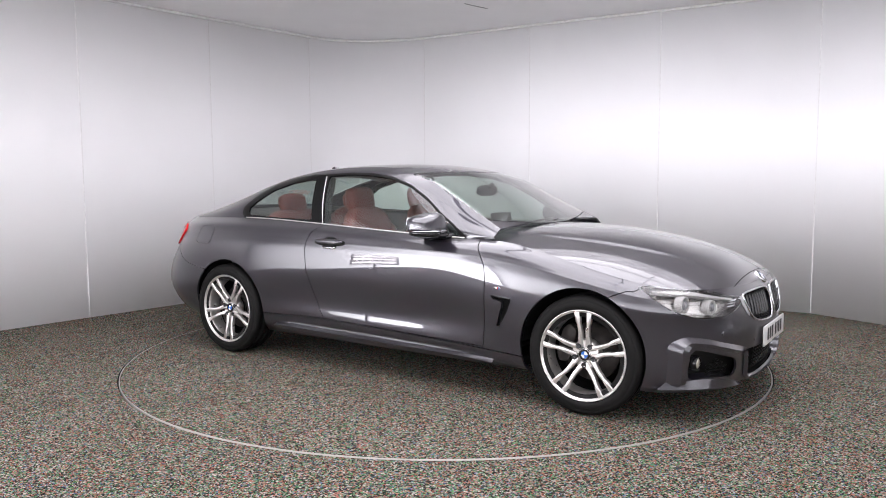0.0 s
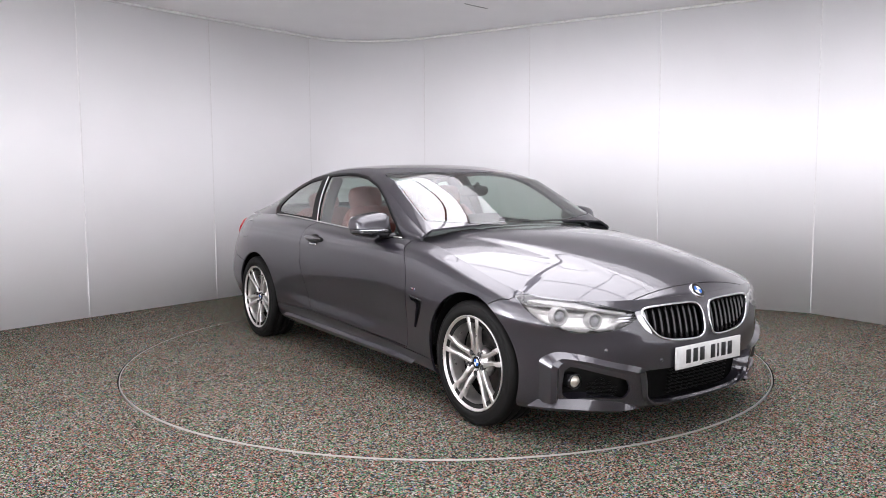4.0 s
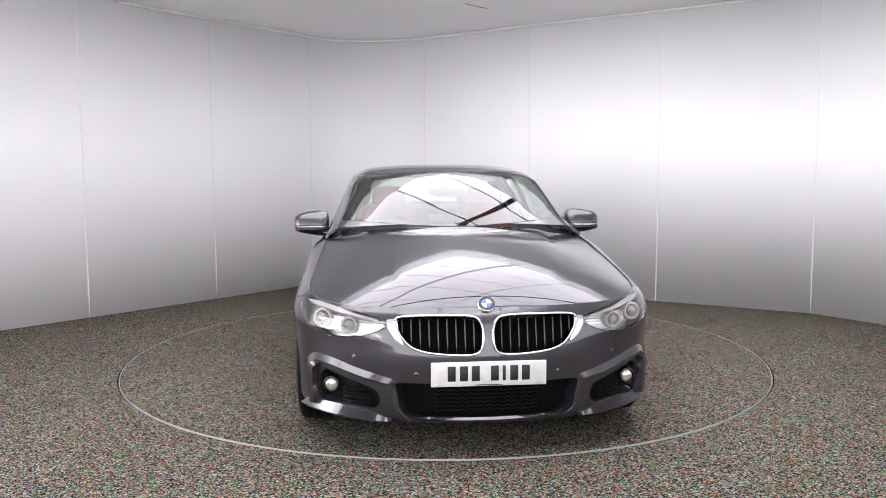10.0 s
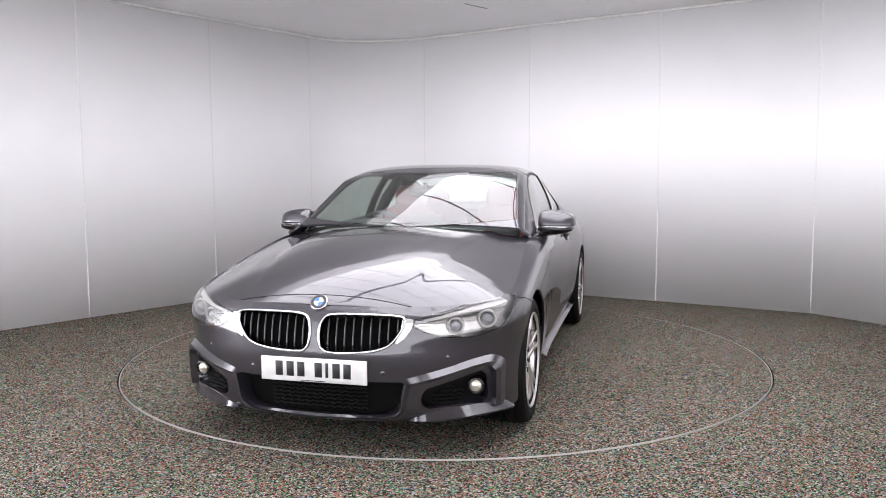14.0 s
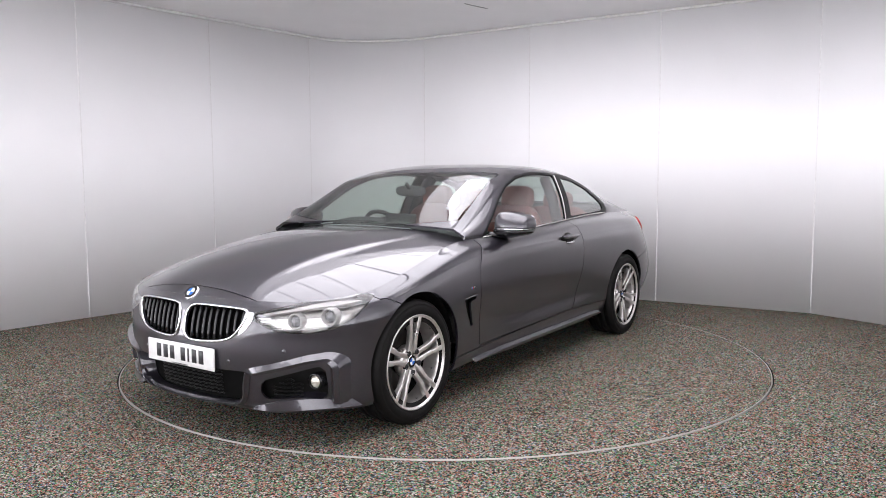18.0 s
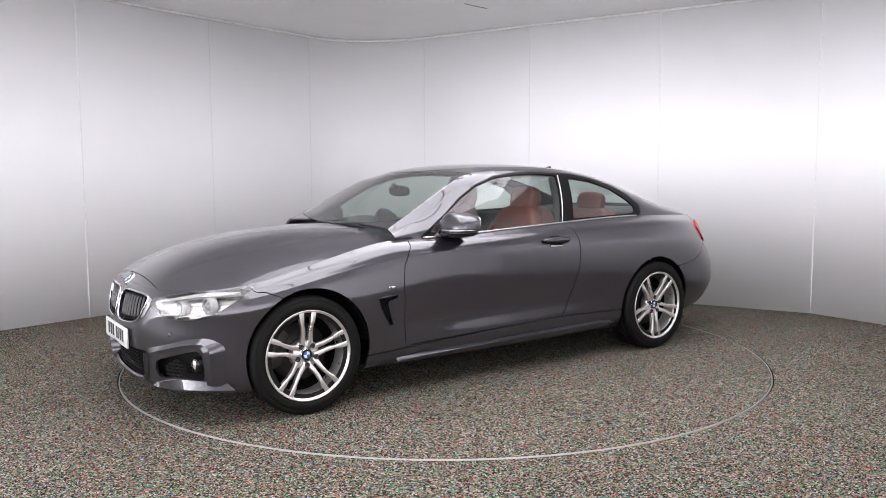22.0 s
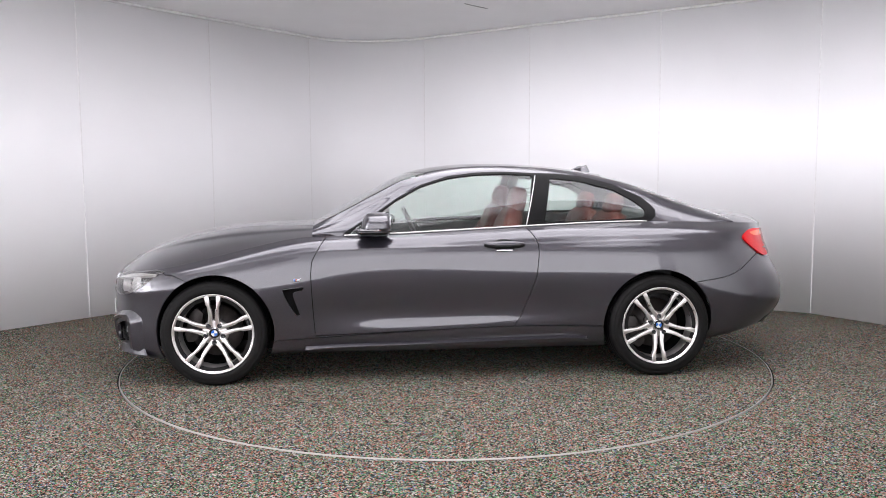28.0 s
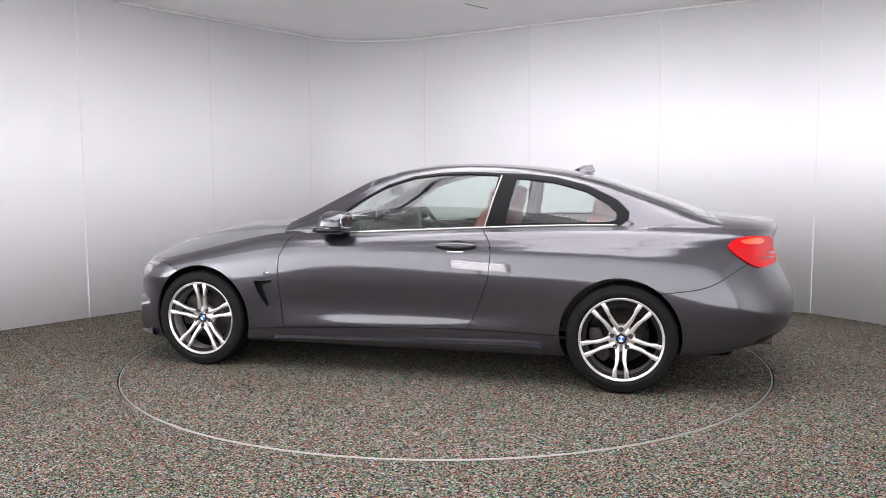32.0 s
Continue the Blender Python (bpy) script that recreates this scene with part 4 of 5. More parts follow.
def front_end(car):
    for side in (1, -1):
        # kidney grille: chrome frame, dark bed, upright slats
        bed = SIDE.keep(fore(KIDNEY)).moved(-0.05)
        bed = bed if side > 0 else bed.mirrored()
        g = panel("kidney_grille", bed, M["dark"], car, "black slatted grille in a chrome frame", 0)
        swept("grille_frame", KIDNEY, 0.0068, M["chrome"], g, 0.002, side, 0.9, "chrome grille surround")
        for k in range(9):
            y = 0.062 + 0.040 * k
            f = inside(KIDNEY, 0, 1)
            zs = [z for z in np.linspace(0.48, 0.67, 96) if f(np.array([[y, z]]))[0] < -0.004]
            if not zs:
                continue
            bm = bmesh.new()
            pts = []
            for z in np.linspace(zs[0], zs[-1], 7):
                x, n = front_at(y, z)
                pts.append((x - 0.020, y * side, z))
            tube(bm, pts, 0.0050, 6, 2.8)
            part("slat", bm, M["gloss_black"], g, "upright gloss black slat")
        cheek = SIDE.keep(fore(corner([(0.404, 0.648), (0.452, 0.644), (0.446, 0.604), (0.415, 0.560), (0.372, 0.530), (0.398, 0.585)], 0.006))).moved(0.0035)
        panel("grille_cheek", cheek if side > 0 else cheek.mirrored(), M["chrome"], g, "chrome corner beside the headlight", 0.012)
        # headlight
        hs = SIDE.keep(bearing(HEADLIGHT, 1.2, 1))
        m = hs if side > 0 else hs.mirrored()
        lamp = panel("headlight", m.moved(-0.055), M["lamp_silver"], car, "clear headlight with two round projectors", 0)
        panel("lens", m.moved(0.001), M["clear"], lamp, "clear curved lens", 0.004)
        edge = hs.drop(lambda p: bearing(HEADLIGHT, 1.2, 1)(p) + 0.006)
        edge = edge if side > 0 else edge.mirrored()
        panel("bezel", edge.moved(-0.004), M["gloss_black"], lamp, "dark lamp bezel", 0.05)
        brow = hs.keep(bearing(corner([(57, 0.703), (49, 0.704), (43, 0.693), (37, 0.672), (29, 0.644), (29, 0.634), (37, 0.658), (44, 0.679), (50, 0.688)], 0.3), 1.2, 1)).moved(-0.012)
        panel("brow", brow if side > 0 else brow.mirrored(), M["ring_white"], lamp, "pale light bar along the lamp's top", 0.02)
        for k in range(3):
            z = 0.600 + 0.014 * k
            st = hs.keep(bearing([(32.5 - k, z), (28 - 0.5 * k, z + 0.004), (28 - 0.5 * k, z + 0.012), (32.5 - k, z + 0.008)], 1.2, 1)).moved(-0.014)
            panel("bar", st if side > 0 else st.mirrored(), M["chrome"], lamp, "", 0.01)
        for a, z, r in ((45.5, 0.630, 0.044), (37.4, 0.612, 0.040)):
            best = min(range(len(SIDE.p)), key=lambda i: abs(math.degrees(math.atan2(SIDE.p[i][1], max(1e-6, SIDE.p[i][0] - 1.2))) - a) + 200 * abs(SIDE.p[i][2] - z) if SIDE.p[i][0] > 1.3 else 1e9)
            p = SIDE.p[best].copy()
            axis = np.array((1.0, 0.22, 0.02))
            axis /= np.linalg.norm(axis)
            p = p - SIDE.n[best] * 0.018
            axis[1] *= side
            p[1] *= side
            at = pointing(p, axis)
            bm = shapes(lambda b: lathe(b, [(r * 0.72, -0.05), (r * 0.74, -0.012), (r * 0.84, -0.006), (r * 0.98, -0.010), (r, -0.05)], 40, "z"))
            bmesh.ops.transform(bm, matrix=at, verts=bm.verts)
            part("light_ring", bm, M["ring_white"], lamp, "pale light ring")
            bm = shapes(lambda b: lathe(b, [(0, 0.0), (r * 0.3, -0.003), (r * 0.55, -0.012), (r * 0.72, -0.03), (r * 0.72, -0.05)], 32, "z"))
            bmesh.ops.transform(bm, matrix=at, verts=bm.verts)
            part("projector", bm, M["projector"], lamp, "round glass projector")
        # fog lamp bay, lamp and mesh bars
        bay = SIDE.keep(lambda p: fore(FOG_BAY)(p) - 0.03).pushed(-0.045)
        bay = bay if side > 0 else bay.mirrored()
        b0 = panel("fog_lamp_bay", bay, M["seal"], car, "black air intake with a fog lamp", 0)
        x, n = front_at(0.709, 0.32)
        at = pointing((x - 0.012, 0.709 * side, 0.322), (1, 0.12 * side, 0))
        bm = shapes(lambda b: lathe(b, [(0.030, 0.002), (0.037, 0.004), (0.040, -0.004), (0.040, -0.06)], 40, "z"))
        bmesh.ops.transform(bm, matrix=at, verts=bm.verts)
        part("fog_ring", bm, M["gloss_black"], b0)
        bm = shapes(lambda b: lathe(b, [(0, 0.006), (0.016, 0.004), (0.026, -0.001), (0.031, -0.008)], 32, "z"))
        bmesh.ops.transform(bm, matrix=at, verts=bm.verts)
        part("fog_lens", bm, M["fog"], b0, "round clear fog lamp")
        for k in range(5):
            z = 0.252 + 0.019 * k
            bm = bmesh.new()
            y1 = 0.655 if k < 4 else 0.62
            y0 = 0.525 if k < 3 else 0.525 + 0.03 * (k - 2)
            pts = []
            for y in np.linspace(y0, y1, 9):
                x, n = front_at(y, z)
                pts.append((x - 0.028, y * side, z + 0.004 * math.sin(y * 170)))
            tube(bm, pts, 0.0045, 5)
            part("bar", bm, M["seal"], b0)
        # raised ridge over the bay and down its outer edge
        loft("bumper_fin", [([(0.400, 0.372), (0.60, 0.424), (0.72, 0.458), (0.785, 0.462), (0.818, 0.438), (0.826, 0.34), (0.822, 0.215)], 0.0), ([(0.428, 0.350), (0.60, 0.400), (0.72, 0.432), (0.768, 0.436), (0.794, 0.412), (0.800, 0.34), (0.796, 0.222)], 0.024), ([(0.442, 0.340), (0.60, 0.384), (0.715, 0.417), (0.756, 0.421), (0.778, 0.402), (0.784, 0.34), (0.780, 0.226)], 0.020), ([(0.452, 0.330), (0.60, 0.374), (0.71, 0.404), (0.742, 0.406), (0.760, 0.392), (0.766, 0.34), (0.762, 0.230)], -0.044)], side, M["paint"], car, "grey raised bumper edge")
        # the ridge runs on round the lower intake as a thin lip
        loft("intake_lip", [([(0.442, 0.352), (0.430, 0.30), (0.410, 0.226), (0.36, 0.182), (0.20, 0.166), (0.0, 0.161)], 0.004), ([(0.424, 0.356), (0.412, 0.30), (0.392, 0.226), (0.348, 0.192), (0.20, 0.177), (0.0, 0.172)], 0.018), ([(0.414, 0.356), (0.402, 0.30), (0.386, 0.228), (0.342, 0.198), (0.20, 0.183), (0.0, 0.178)], 0.014), ([(0.404, 0.356), (0.392, 0.30), (0.376, 0.232), (0.332, 0.204), (0.20, 0.190), (0.0, 0.185)], -0.06)], side, M["paint"], car, "thin grey lip round the lower intake")
        # pointed winglet below the bay
        loft("splitter_blade", [([(0.812, 0.236), (0.72, 0.262), (0.62, 0.256), (0.53, 0.236), (0.440, 0.196)], -0.045), ([(0.825, 0.226), (0.72, 0.240), (0.62, 0.234), (0.53, 0.216), (0.432, 0.186)], 0.006), ([(0.835, 0.196), (0.72, 0.194), (0.62, 0.184), (0.53, 0.176), (0.426, 0.180)], 0.034), ([(0.835, 0.184), (0.72, 0.180), (0.62, 0.170), (0.53, 0.163), (0.424, 0.174)], 0.030), ([(0.82, 0.172), (0.72, 0.170), (0.62, 0.162), (0.53, 0.157), (0.424, 0.170)], -0.04)], side, M["paint"], car, "grey pointed splitter blade")
        # parking sensors
        for y, z in ((0.322, 0.405), (0.60, 0.47)):
            x, n = front_at(y, z)
            bm = shapes(lambda b: lathe(b, [(0, 0.0015), (0.0095, 0.0012), (0.011, -0.002)], 20, "z"))
            bmesh.ops.transform(bm, matrix=pointing((x, y * side, z), (n[0], n[1] * side, n[2])), verts=bm.verts)
            part("sensor", bm, M["paint"], car)
    # lower intake with mesh bars
    bed = SIDE.keep(lambda p: fore(LOWER)(p) - 0.03).pushed(-0.07)
    low = panel("lower_grille", bed.plus(bed.mirrored()), M["dark"], car, "black lower air intake", 0)
    for k in range(7):
        z = 0.226 + 0.019 * k
        bm = bmesh.new()
        h = 0.235
        pts = [(front_at(y, z)[0] - 0.04, y, z + 0.003 * math.sin(y * 150)) for y in np.linspace(-h, h, 61)]
        tube(bm, pts, 0.0036, 5)
        part("bar", bm, M["seal"], low)
    # plate with plain bars in place of its characters
    x, n = front_at(0.0, 0.41)
    bm = bmesh.new()
    box(bm, (0.010, 0.52, 0.111), (2.188, 0, 0.407), None, 0.004)
    plate = part("number_plate", bm, M["white"], car, "white number plate with black bars")
    for k, y in enumerate((0.166, 0.113, 0.068, 0.026, -0.060, -0.113, -0.168)):
        bm = bmesh.new()
        box(bm, (0.002, 0.036 if k != 2 else 0.014, 0.068), (2.1935, y, 0.410), None, 0.0006, 1)
        part("bar", bm, M["ink"], plate)
    bm = bmesh.new()
    box(bm, (0.0015, 0.12, 0.004), (2.1935, 0, 0.358), None, 0.0004, 1)
    part("bar", bm, M["ink"], plate)
    for y in (0.235, -0.235):
        bm = shapes(lambda b: lathe(b, [(0, 0.001), (0.005, 0.0)], 12, "z"))
        bmesh.ops.transform(bm, matrix=pointing((2.1935, y, 0.364), (1, 0, 0)), verts=bm.verts)
        part("screw", bm, M["white"], plate)
    # emblem on the nose
    at = pointing((2.111, 0, 0.709), (0.73, 0, 0.68))
    bm = shapes(lambda b: lathe(b, [(0, 0.004), (0.036, 0.004), (0.041, 0.002), (0.043, -0.006), (0.043, -0.02)], 40, "z"))
    bmesh.ops.transform(bm, matrix=at, verts=bm.verts)
    em = part("emblem", bm, M["chrome"], car, "round emblem in blue, white and black")
    roundel(em, at @ Matrix.Translation((0, 0, 0.0045)), 0.038)


def flanks(car):
    for side in (1, -1):
        k3 = Vector((1, side, 1))

        def put(name, bm, material, parent, label=""):
            if side < 0:
                bmesh.ops.scale(bm, vec=k3, verts=bm.verts)
                bmesh.ops.reverse_faces(bm, faces=bm.faces)
            return part(name, bm, material, parent, label)

        # wing vent
        v = SIDE.keep(inside(VENT)).moved(-0.022)
        v = v if side > 0 else v.mirrored()
        vent = panel("wing_vent", v, M["dark"], car, "black air vent in the wing", 0)
        y, n = flank_at(0.93, 0.59)
        bm = bmesh.new()
        tube(bm, [(0.975, flank_at(0.975, 0.598)[0] - 0.002, 0.598), (0.91, flank_at(0.91, 0.604)[0] - 0.001, 0.604), (0.85, flank_at(0.85, 0.608)[0] - 0.002, 0.608)], 0.006, 6)
        put("vent_bar", bm, M["gloss_black"], vent, "gloss black bar across the vent")
        # small badge of three bars
        y, n = flank_at(0.889, 0.654)
        at = pointing((0.889, y + 0.001, 0.654), n)
        bm = bmesh.new()
        box(bm, (0.042, 0.015, 0.003), (0, 0, 0), None, 0.001, 1)
        bmesh.ops.transform(bm, matrix=at, verts=bm.verts)
        badge = put("badge", bm, M["chrome"], car, "small striped badge on the wing")
        for k, mat in enumerate(("blue", "ink", "lens_red")):
            bm = bmesh.new()
            box(bm, (0.005, 0.014, 0.0012), (-0.016 * 1 + 0.006 * k, 0, 0.0018), None)
            bmesh.ops.transform(bm, matrix=at, verts=bm.verts)
            put("stripe", bm, M[mat], badge)
        # door handle with its finger bowl
        y, n = flank_at(-0.40, 0.852)
        at = pointing((-0.40, y, 0.855), n)
        bm = bmesh.new()
        pillow(bm, (0.134, 0.082, 0.012), (0, -0.004, -0.001), None, 2.4)
        pillow(bm, (0.262, 0.046, 0.016), (0, -0.002, 0.002), None, 2.6, 7)
        bmesh.ops.transform(bm, matrix=at, verts=bm.verts)
        put("handle_bowl", bm, M["seal"], car)
        bm = bmesh.new()

        def bow(p):
            return Vector((p.x, p.y * (1 - 0.25 * abs(p.x) ** 2), p.z + 0.35 * (1 - p.x**2)))

        pillow(bm, (0.246, 0.031, 0.024), (0, 0.001, 0.020), None, 3.0, 7, bow)
        bmesh.ops.transform(bm, matrix=at, verts=bm.verts)
        h = put("door_handle", bm, M["paint"], car, "grey pull handle with chrome underside")
        bm = bmesh.new()
        pillow(bm, (0.112, 0.026, 0.014), (0, -0.0335, 0.003), tilt(-25, "X"), 2.4)
        bmesh.ops.transform(bm, matrix=at, verts=bm.verts)
        put("handle_trim", bm, M["chrome"], h)
        # door mirror
        bm = bmesh.new()

        def head(p):
            # flat below, high in the middle, drawn down towards the outer end and rounded in front
            t = (p.y + 1) / 2
            x = p.x if p.x < 0 else p.x * (1 - 0.35 * t * t)
            z = p.z * (1.0 - 0.34 * t * t) if p.z > 0 else p.z * (0.42 - 0.10 * t)
            return Vector((x - 0.06 * t - 0.22 * max(0, p.z) * max(0, p.x), p.y, z))

        pillow(bm, (0.194, 0.226, 0.180), (0.408, 0.900, 0.980), tilt(-6, "Z"), 4.2, 9, head)
        mir = put("door_mirror", bm, M["paint"], car, "grey door mirror with clear indicator strip")
        bm = bmesh.new()
        pillow(bm, (0.212, 0.224, 0.072), (0.417, 0.897, 0.944), tilt(-6, "Z"), 3.4, 7, lambda p: Vector((p.x * (1 - 0.2 * max(0, -p.z)), p.y - 0.12 * max(0, -p.z), p.z * (1 if p.z > 0 else 1 - 0.5 * max(0, p.y)))))
        put("mirror_base", bm, M["gloss_black"], mir, "black mirror underside")
        bm = bmesh.new()
        pillow(bm, (0.214, 0.206, 0.012), (0.418, 0.909, 0.964), tilt(-6, "Z"), 3.4, 7)
        put("indicator", bm, M["chrome"], mir, "silver indicator strip")
        bm = bmesh.new()
        pillow(bm, (0.010, 0.170, 0.088), (0.308, 0.905, 1.0), tilt(-6, "Z"), 4.0, 5)
        put("mirror_glass", bm, M["chrome"], mir, "mirror glass")
        bm = bmesh.new()
        tube(bm, [(0.51, 0.745, 0.930), (0.49, 0.785, 0.926), (0.45, 0.84, 0.922), (0.41, 0.89, 0.926)], 0.028, 10, 0.7)
        put("mirror_arm", bm, M["gloss_black"], mir)
        # bright strip under the windows
        bm = bmesh.new()
        xs = np.linspace(0.60, -1.36, 60)
        pts = [(x, float(top_edge(x)[0]) + 0.004, float(top_edge(x)[1]) + 0.004) for x in xs]
        tube(bm, pts, 0.0042, 6)
        put("window_strip", bm, M["alloy"], car, "thin satin strip under the windows")
        # pillar strip between the side windows
        bm = bmesh.new()
        lo, hi = Vector((-0.556, 0.775, 0.965)), Vector((-0.640, 0.632, 1.288))
        tube(bm, [lo.lerp(hi, t) + Vector((0, 0.018 * math.sin(math.pi * t), 0)) for t in np.linspace(0, 1, 9)], 0.0035, 6)
        put("pillar_strip", bm, M["alloy"], car, "thin bright strip on the pillar")
        # tail light
        ts = SIDE.keep(bearing(TAILLIGHT, -1.45, -1))
        ts = ts if side > 0 else ts.mirrored()
        tail = panel("tail_light", ts.moved(0.011), M["lens_red"], car, "red wraparound tail light", 0.03)
        am = SIDE.keep(bearing(rounded([(50, 0.905), (40, 0.912), (39, 0.885), (48, 0.882)], 3), -1.45, -1)).moved(0.013)
        panel("amber_lens", am if side > 0 else am.mirrored(), M["lens_amber"], tail, "amber indicator lens", 0.002)
        for k in range(2):
            z = 0.795 + 0.022 * k
            st = SIDE.keep(bearing([(45, z), (33, z), (33, z + 0.012), (45, z + 0.012)], -1.45, -1)).moved(0.0125)
            panel("lens_rib", st if side > 0 else st.mirrored(), M["dark_red"], tail, "", 0.001)
        # dark insert low in the bumper, with a red reflector
        ins = SIDE.keep(bearing(corner([(47, 0.335), (30, 0.405), (0, 0.41), (0, 0.30), (30, 0.28), (44, 0.285)], 1.0), -1.45, -1)).moved(0.003)
        panel("bumper_insert", ins if side > 0 else ins.mirrored(), M["black"], car, "dark lower bumper insert", 0.003)
        rf = SIDE.keep(bearing([(39, 0.345), (31, 0.375), (31, 0.355), (39, 0.325)], -1.45, -1)).moved(0.006)
        panel("reflector", rf if side > 0 else rf.mirrored(), M["dark_red"], car, "red reflector", 0.003)
        # exhaust pipe
        bm = shapes(lambda b: lathe(b, [(0.022, 0.0), (0.027, 0.0), (0.028, 0.10), (0.022, 0.10)], 32, "z", True))
        bmesh.ops.transform(bm, matrix=Matrix.Translation((-2.175, 0.52, 0.290)) @ Matrix.Rotation(radians(-90), 4, "Y"), verts=bm.verts)
        put("exhaust", bm, M["pipe"], car, "chrome exhaust pipe")
        # wheel arch liners
        for cx in (1.392, -1.395):
            bm = bmesh.new()
            prof = []
            for a in np.linspace(3, 177, 33):
                prof.append((cx + 0.362 * math.cos(radians(a)), 0.338 + 0.362 * math.sin(radians(a))))
            o = [bm.verts.new((x, 0.865, z)) for x, z in prof]
            i = [bm.verts.new((x, 0.52, z)) for x, z in prof]
            for k in range(32):
                bm.faces.new((o[k], o[k + 1], i[k + 1], i[k]))
            bm.faces.new(i)
            put("arch_liner", bm, M["dark"], car, "black wheel arch liner")


def top_side(car):
    # roof fin
    bm = bmesh.new()
    prism(bm, corner([(-1.005, -0.004), (-1.045, 0.022), (-1.09, 0.046), (-1.15, 0.056), (-1.172, 0.0), (-1.16, -0.012)], 0.008), 0.05, Matrix.Translation((0, 0.025, 1.316)) @ Matrix.Rotation(radians(90), 4, "X"), 0.006)
    for v in bm.verts:
        v.co.z = 1.312 + (v.co.z - 1.312) * 0.85
        v.co.y *= 1 - 0.72 * min(1, max(0, (v.co.z - 1.31) / 0.06))
    part("roof_aerial", bm, M["paint"], car, "grey fin aerial on the roof")
    # cowl and wipers
    bm = bmesh.new()
    rows = []
    for x, dz in ((0.90, -0.004), (0.83, 0.0), (0.74, 0.03)):
        rows.append([bm.verts.new((x - 0.13 * (y / 0.68) ** 2, y, 0.952 + dz - 0.035 * (y / 0.68) ** 2)) for y in np.linspace(-0.70, 0.70, 25)])
    for a, b in zip(rows, rows[1:]):
        for k in range(24):
            bm.faces.new((a[k], a[k + 1], b[k + 1], b[k]))
    part("cowl", bm, M["black"], car, "black cowl under the windscreen")
    for y0, y1 in ((-0.52, 0.05), (0.0, 0.60)):
        pts = []
        for t in np.linspace(0, 1, 12):
            y = y0 + (y1 - y0) * t
            x = 0.80 - 0.12 * (y / 0.68) ** 2 - 0.035 * t
            pts.append((x, y, 0.992 - 0.03 * (y / 0.68) ** 2 + 0.012 * t))
        bm = bmesh.new()
        tube(bm, pts, 0.007, 6)
        wp = part("wiper", bm, M["black"], car, "black wiper arm and blade")
        bm = bmesh.new()
        tube(bm, [(p[0] - 0.018, p[1] + 0.04, p[2] - 0.002) for p in pts[4:]], 0.005, 5)
        part("blade", bm, M["ink"], wp)
    # lining under the roof
    hl = GREEN.keep(both(lambda p: -1.12 - p[:, 0], lambda p: p[:, 0] - 0.10)).keep(lambda p: p[:, 1] - 0.545).moved(-0.03)
    across("headlining", hl, M["grey_trim"], car, "grey headlining", 0)
    # floor pan closing the body from below
    bm = bmesh.new()
    prism(bm, corner([(-2.05, -0.60), (-1.0, -0.76), (1.0, -0.76), (1.9, -0.6), (1.9, 0.6), (1.0, 0.76), (-1.0, 0.76), (-2.05, 0.60)], 0.1), 0.05, Matrix.Translation((0, 0, 0.20)))
    part("floor_pan", bm, M["dark"], car, "black underbody", smooth=False)


def seat(car, x, y, back=-14, h=0.74, w=0.50, head=True):
    bm = bmesh.new()
    pillow(bm, (0.54, w, 0.16), (x + 0.20, y, 0.47), tilt(-6), 4)
    s = part("seat", bm, M["red"], car, "red leather seat")
    bm = bmesh.new()

    def waist(p):
        return Vector((p.x + 0.30 * abs(p.y) ** 2, p.y * (1 - 0.22 * max(0, p.z) ** 2), p.z))

    pillow(bm, (0.15, w, 0.64), (x - 0.13, y, 0.76), tilt(back), 4, 6, waist)
    part("backrest", bm, M["red"], s)
    for sy in (-1, 1):
        bm = bmesh.new()
        pillow(bm, (0.16, 0.09, 0.44), (x - 0.09, y + sy * (w / 2 - 0.045), 0.72), tilt(back), 3.5)
        part("bolster", bm, M["red"], s)
    if head:
        bm = bmesh.new()
        pillow(bm, (0.11, 0.26, 0.19), (x - 0.225, y, 1.118), tilt(back + 4), 3.4, 6)
        part("headrest", bm, M["red"], s, "red leather headrest")
        for sy in (-0.06, 0.06):
            bm = bmesh.new()
            tube(bm, [(x - 0.21, y + sy, 0.98), (x - 0.225, y + sy, 1.08)], 0.006, 6)
            part("post", bm, M["chrome"], s)
    return s


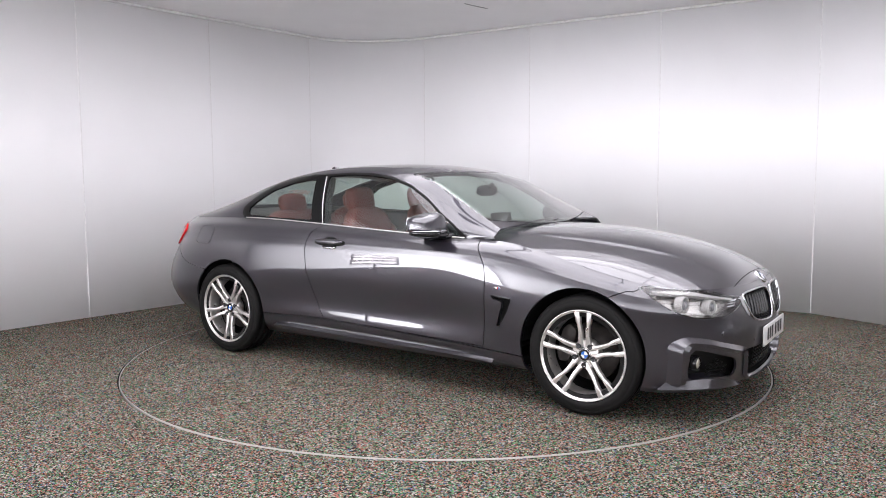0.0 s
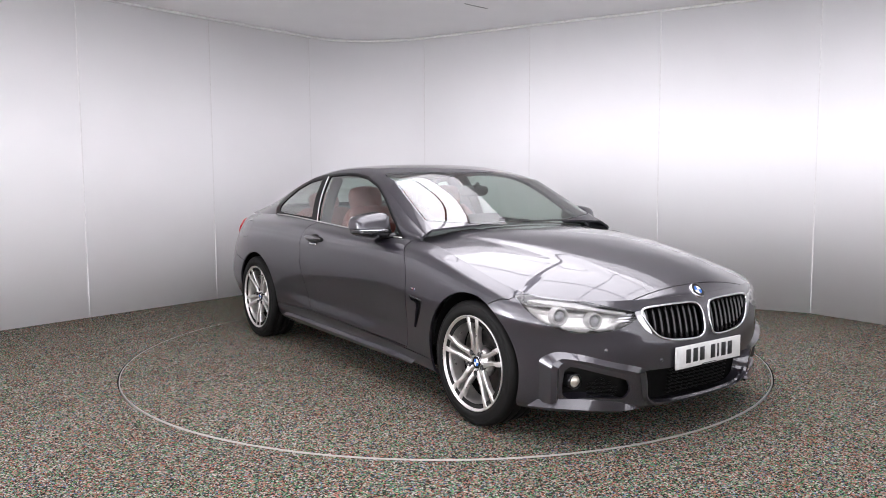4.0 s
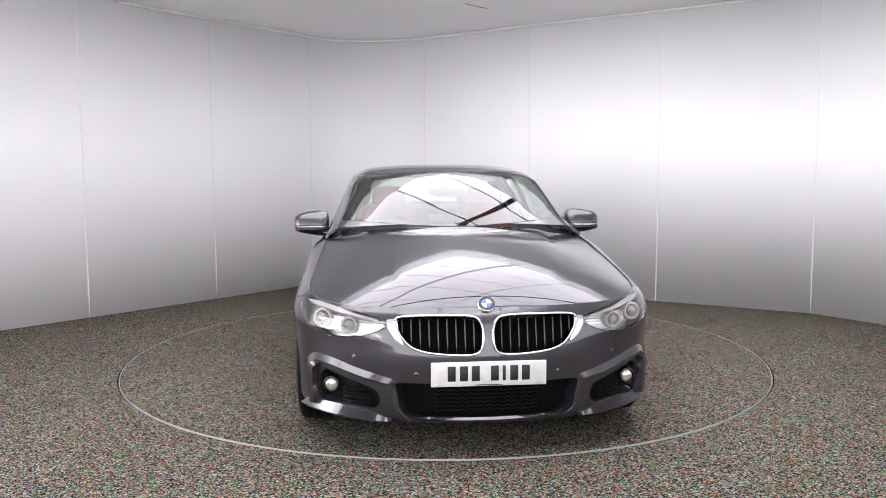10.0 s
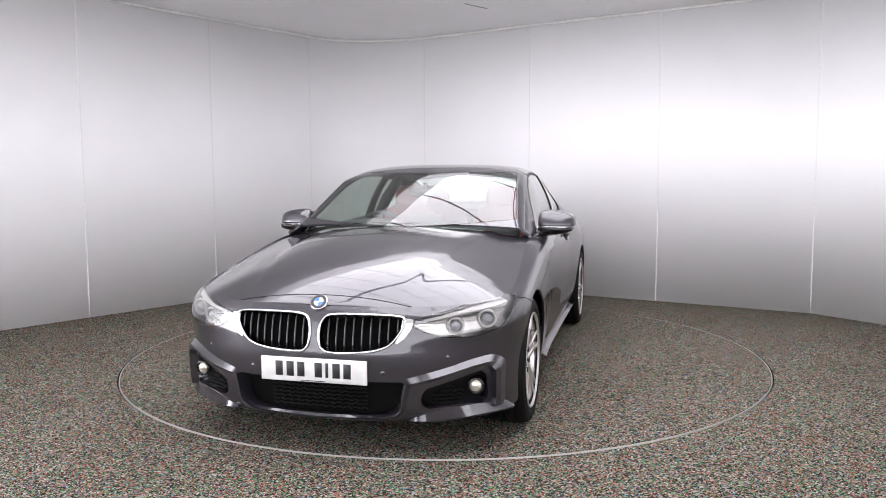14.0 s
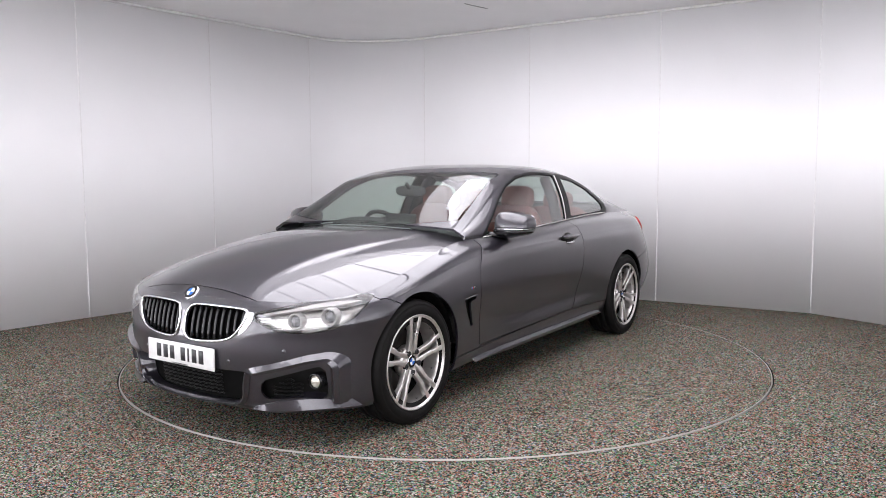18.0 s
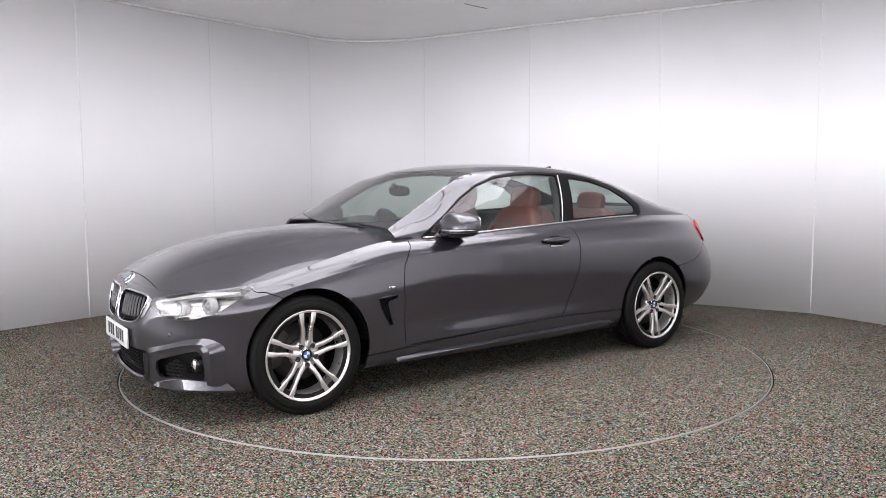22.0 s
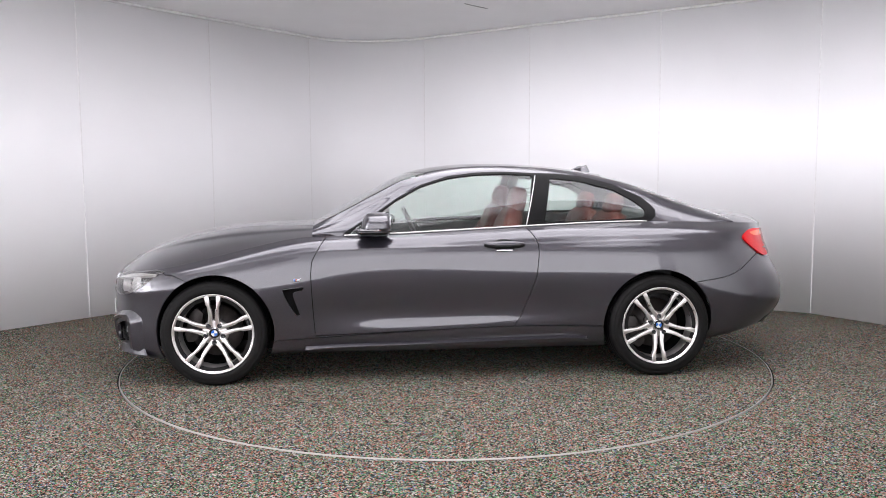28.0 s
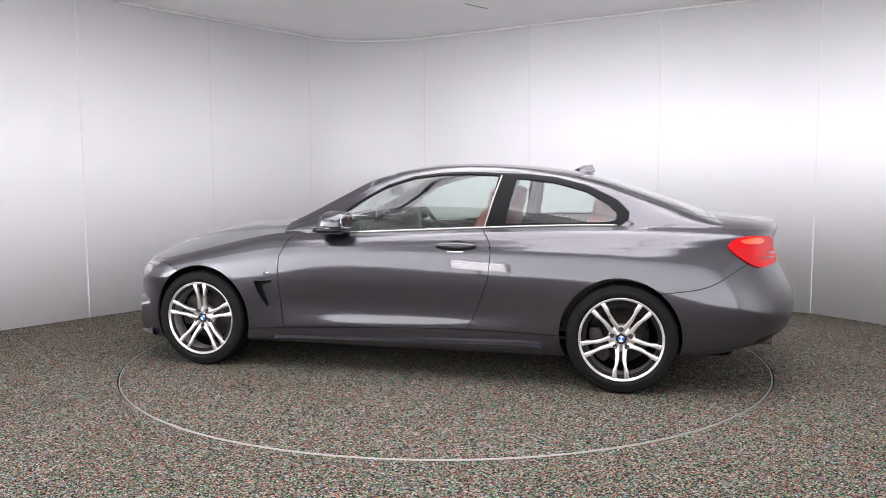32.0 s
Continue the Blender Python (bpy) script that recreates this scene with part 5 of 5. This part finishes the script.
def cabin(car):
    for y in (0.37, -0.37):
        seat(car, -0.34, y)
    # rear bench, in two places
    for y in (0.36, -0.36):
        bm = bmesh.new()
        pillow(bm, (0.50, 0.58, 0.20), (-0.92, y, 0.52), tilt(-8), 4)
        s = part("rear_seat", bm, M["red"], car, "red leather rear seat")
        bm = bmesh.new()
        pillow(bm, (0.18, 0.60, 0.54), (-1.17, y, 0.78), tilt(-20), 4)
        part("backrest", bm, M["red"], s)
        bm = bmesh.new()
        pillow(bm, (0.10, 0.26, 0.15), (-1.245, y * 1.02, 1.085), tilt(-14), 3.2)
        part("headrest", bm, M["red"], s)
    bm = bmesh.new()
    box(bm, (0.50, 1.20, 0.03), (-1.52, 0, 1.005), tilt(3), 0.01)
    part("parcel_shelf", bm, M["trim"], car)
    # dashboard with its hood over the dials
    bm = bmesh.new()
    pillow(bm, (0.52, 1.34, 0.30), (0.56, 0, 0.80), tilt(4), 5, 7)
    dash = part("dashboard", bm, M["trim"], car, "dark dashboard")
    bm = bmesh.new()
    pillow(bm, (0.28, 0.40, 0.10), (0.40, -0.37, 0.945), tilt(6), 3.0)
    part("dial_hood", bm, M["trim"], dash)
    bm = bmesh.new()
    box(bm, (0.02, 0.26, 0.10), (0.40, 0.0, 0.985), tilt(-12), 0.008)
    part("screen", bm, M["gloss_black"], dash, "upright dashboard screen")
    bm = bmesh.new()
    box(bm, (0.02, 1.25, 0.035), (0.305, 0, 0.83), tilt(-10), 0.005)
    part("trim_strip", bm, M["chrome"], dash, "silver dashboard strip")
    # steering wheel
    bm = bmesh.new()
    n, m = 40, 8
    at = Matrix.Translation((0.12, -0.37, 0.87)) @ Matrix.Rotation(radians(-66), 4, "Y")
    vs = []
    for i in range(n):
        a = 2 * math.pi * i / n
        vs.append([bm.verts.new(at @ Vector(((0.178 + 0.016 * math.cos(2 * math.pi * j / m)) * math.cos(a), (0.178 + 0.016 * math.cos(2 * math.pi * j / m)) * math.sin(a), 0.016 * math.sin(2 * math.pi * j / m)))) for j in range(m)])
    for i in range(n):
        for j in range(m):
            bm.faces.new((vs[i][j], vs[(i + 1) % n][j], vs[(i + 1) % n][(j + 1) % m], vs[i][(j + 1) % m]))
    sw = part("steering_wheel", bm, M["trim"], car, "black leather steering wheel")
    bm = bmesh.new()
    pillow(bm, (0.13, 0.15, 0.05), (0, 0, 0.02), None, 3)
    bmesh.ops.transform(bm, matrix=at, verts=bm.verts)
    part("boss", bm, M["trim"], sw)
    for a in (90, -90, 180):
        bm = bmesh.new()
        box(bm, (0.15, 0.035, 0.02), (0.10, 0, 0.005), None, 0.005)
        bmesh.ops.transform(bm, matrix=at @ Matrix.Rotation(radians(a), 4, "Z"), verts=bm.verts)
        part("spoke", bm, M["steel"], sw)
    # inside mirror
    bm = bmesh.new()
    pillow(bm, (0.045, 0.25, 0.075), (0.28, 0.0, 1.185), tilt(10), 3.2)
    im = part("inside_mirror", bm, M["ink"], car, "black inside mirror")
    bm = bmesh.new()
    tube(bm, [(0.29, 0, 1.20), (0.33, 0, 1.235)], 0.014, 8)
    part("stalk", bm, M["ink"], im)
    # door linings
    for side in (1, -1):
        bm = bmesh.new()
        box(bm, (1.40, 0.05, 0.60), (0.02, 0.735 * side, 0.62), None, 0.015)
        dl = part("door_lining", bm, M["trim"], car, "dark door lining")
        bm = bmesh.new()
        pillow(bm, (0.55, 0.06, 0.07), (0.0, 0.70 * side, 0.70), None, 3)
        part("armrest", bm, M["red"], dl)
        bm = bmesh.new()
        box(bm, (0.90, 0.05, 0.66), (-1.10, 0.70 * side, 0.65), None, 0.015)
        part("rear_lining", bm, M["trim"], car)
        bm = bmesh.new()
        tube(bm, [(-0.62, 0.675 * side, 0.95), (-0.66, 0.61 * side, 1.12), (-0.70, 0.52 * side, 1.27)], 0.035, 8, 1.2)
        part("pillar_lining", bm, M["trim"], car)
    bm = bmesh.new()
    box(bm, (2.4, 1.40, 0.03), (-0.3, 0, 0.275), None, 0.01)
    part("cabin_floor", bm, M["trim"], car)
    bm = bmesh.new()
    pillow(bm, (0.75, 0.22, 0.22), (0.0, 0, 0.45), tilt(8), 4)
    part("centre_console", bm, M["trim"], car)


def build_car():
    car = new("car")
    tagged(car, "dark grey metallic two-door coupe with red seats, on the turntable", "car")
    body(car)
    front_end(car)
    flanks(car)
    top_side(car)
    cabin(car)
    first = make_wheel(car)
    spin = (0, 36, 0, 36)
    for k, (x, y) in enumerate(((1.405, 0.780), (-1.405, 0.795), (1.405, -0.780), (-1.405, -0.795))):
        m = Matrix.Translation((x, y, 0.326)) @ Matrix.Rotation(math.pi if y < 0 else 0, 4, "Z") @ Matrix.Rotation(radians(spin[k]), 4, "Y")
        if k == 0:
            first.matrix_basis = m
        else:
            copy_thing(first, m)
    return car


car = build_car()


def motions():
    """The turntable turns clockwise at an even rate and carries the car round."""
    rows_car, rows_table = [], []
    for k in range(33):
        a = -34.058 - 5.043 * k
        turn = Matrix.Rotation(radians(a), 4, "Z")
        rows_car.append((k, turn @ Matrix.Translation((0.0942, -0.0244, 0.003))))
        rows_table.append((k, turn))
    walk(car, rows_car)
    walk(table, rows_table)


motions()
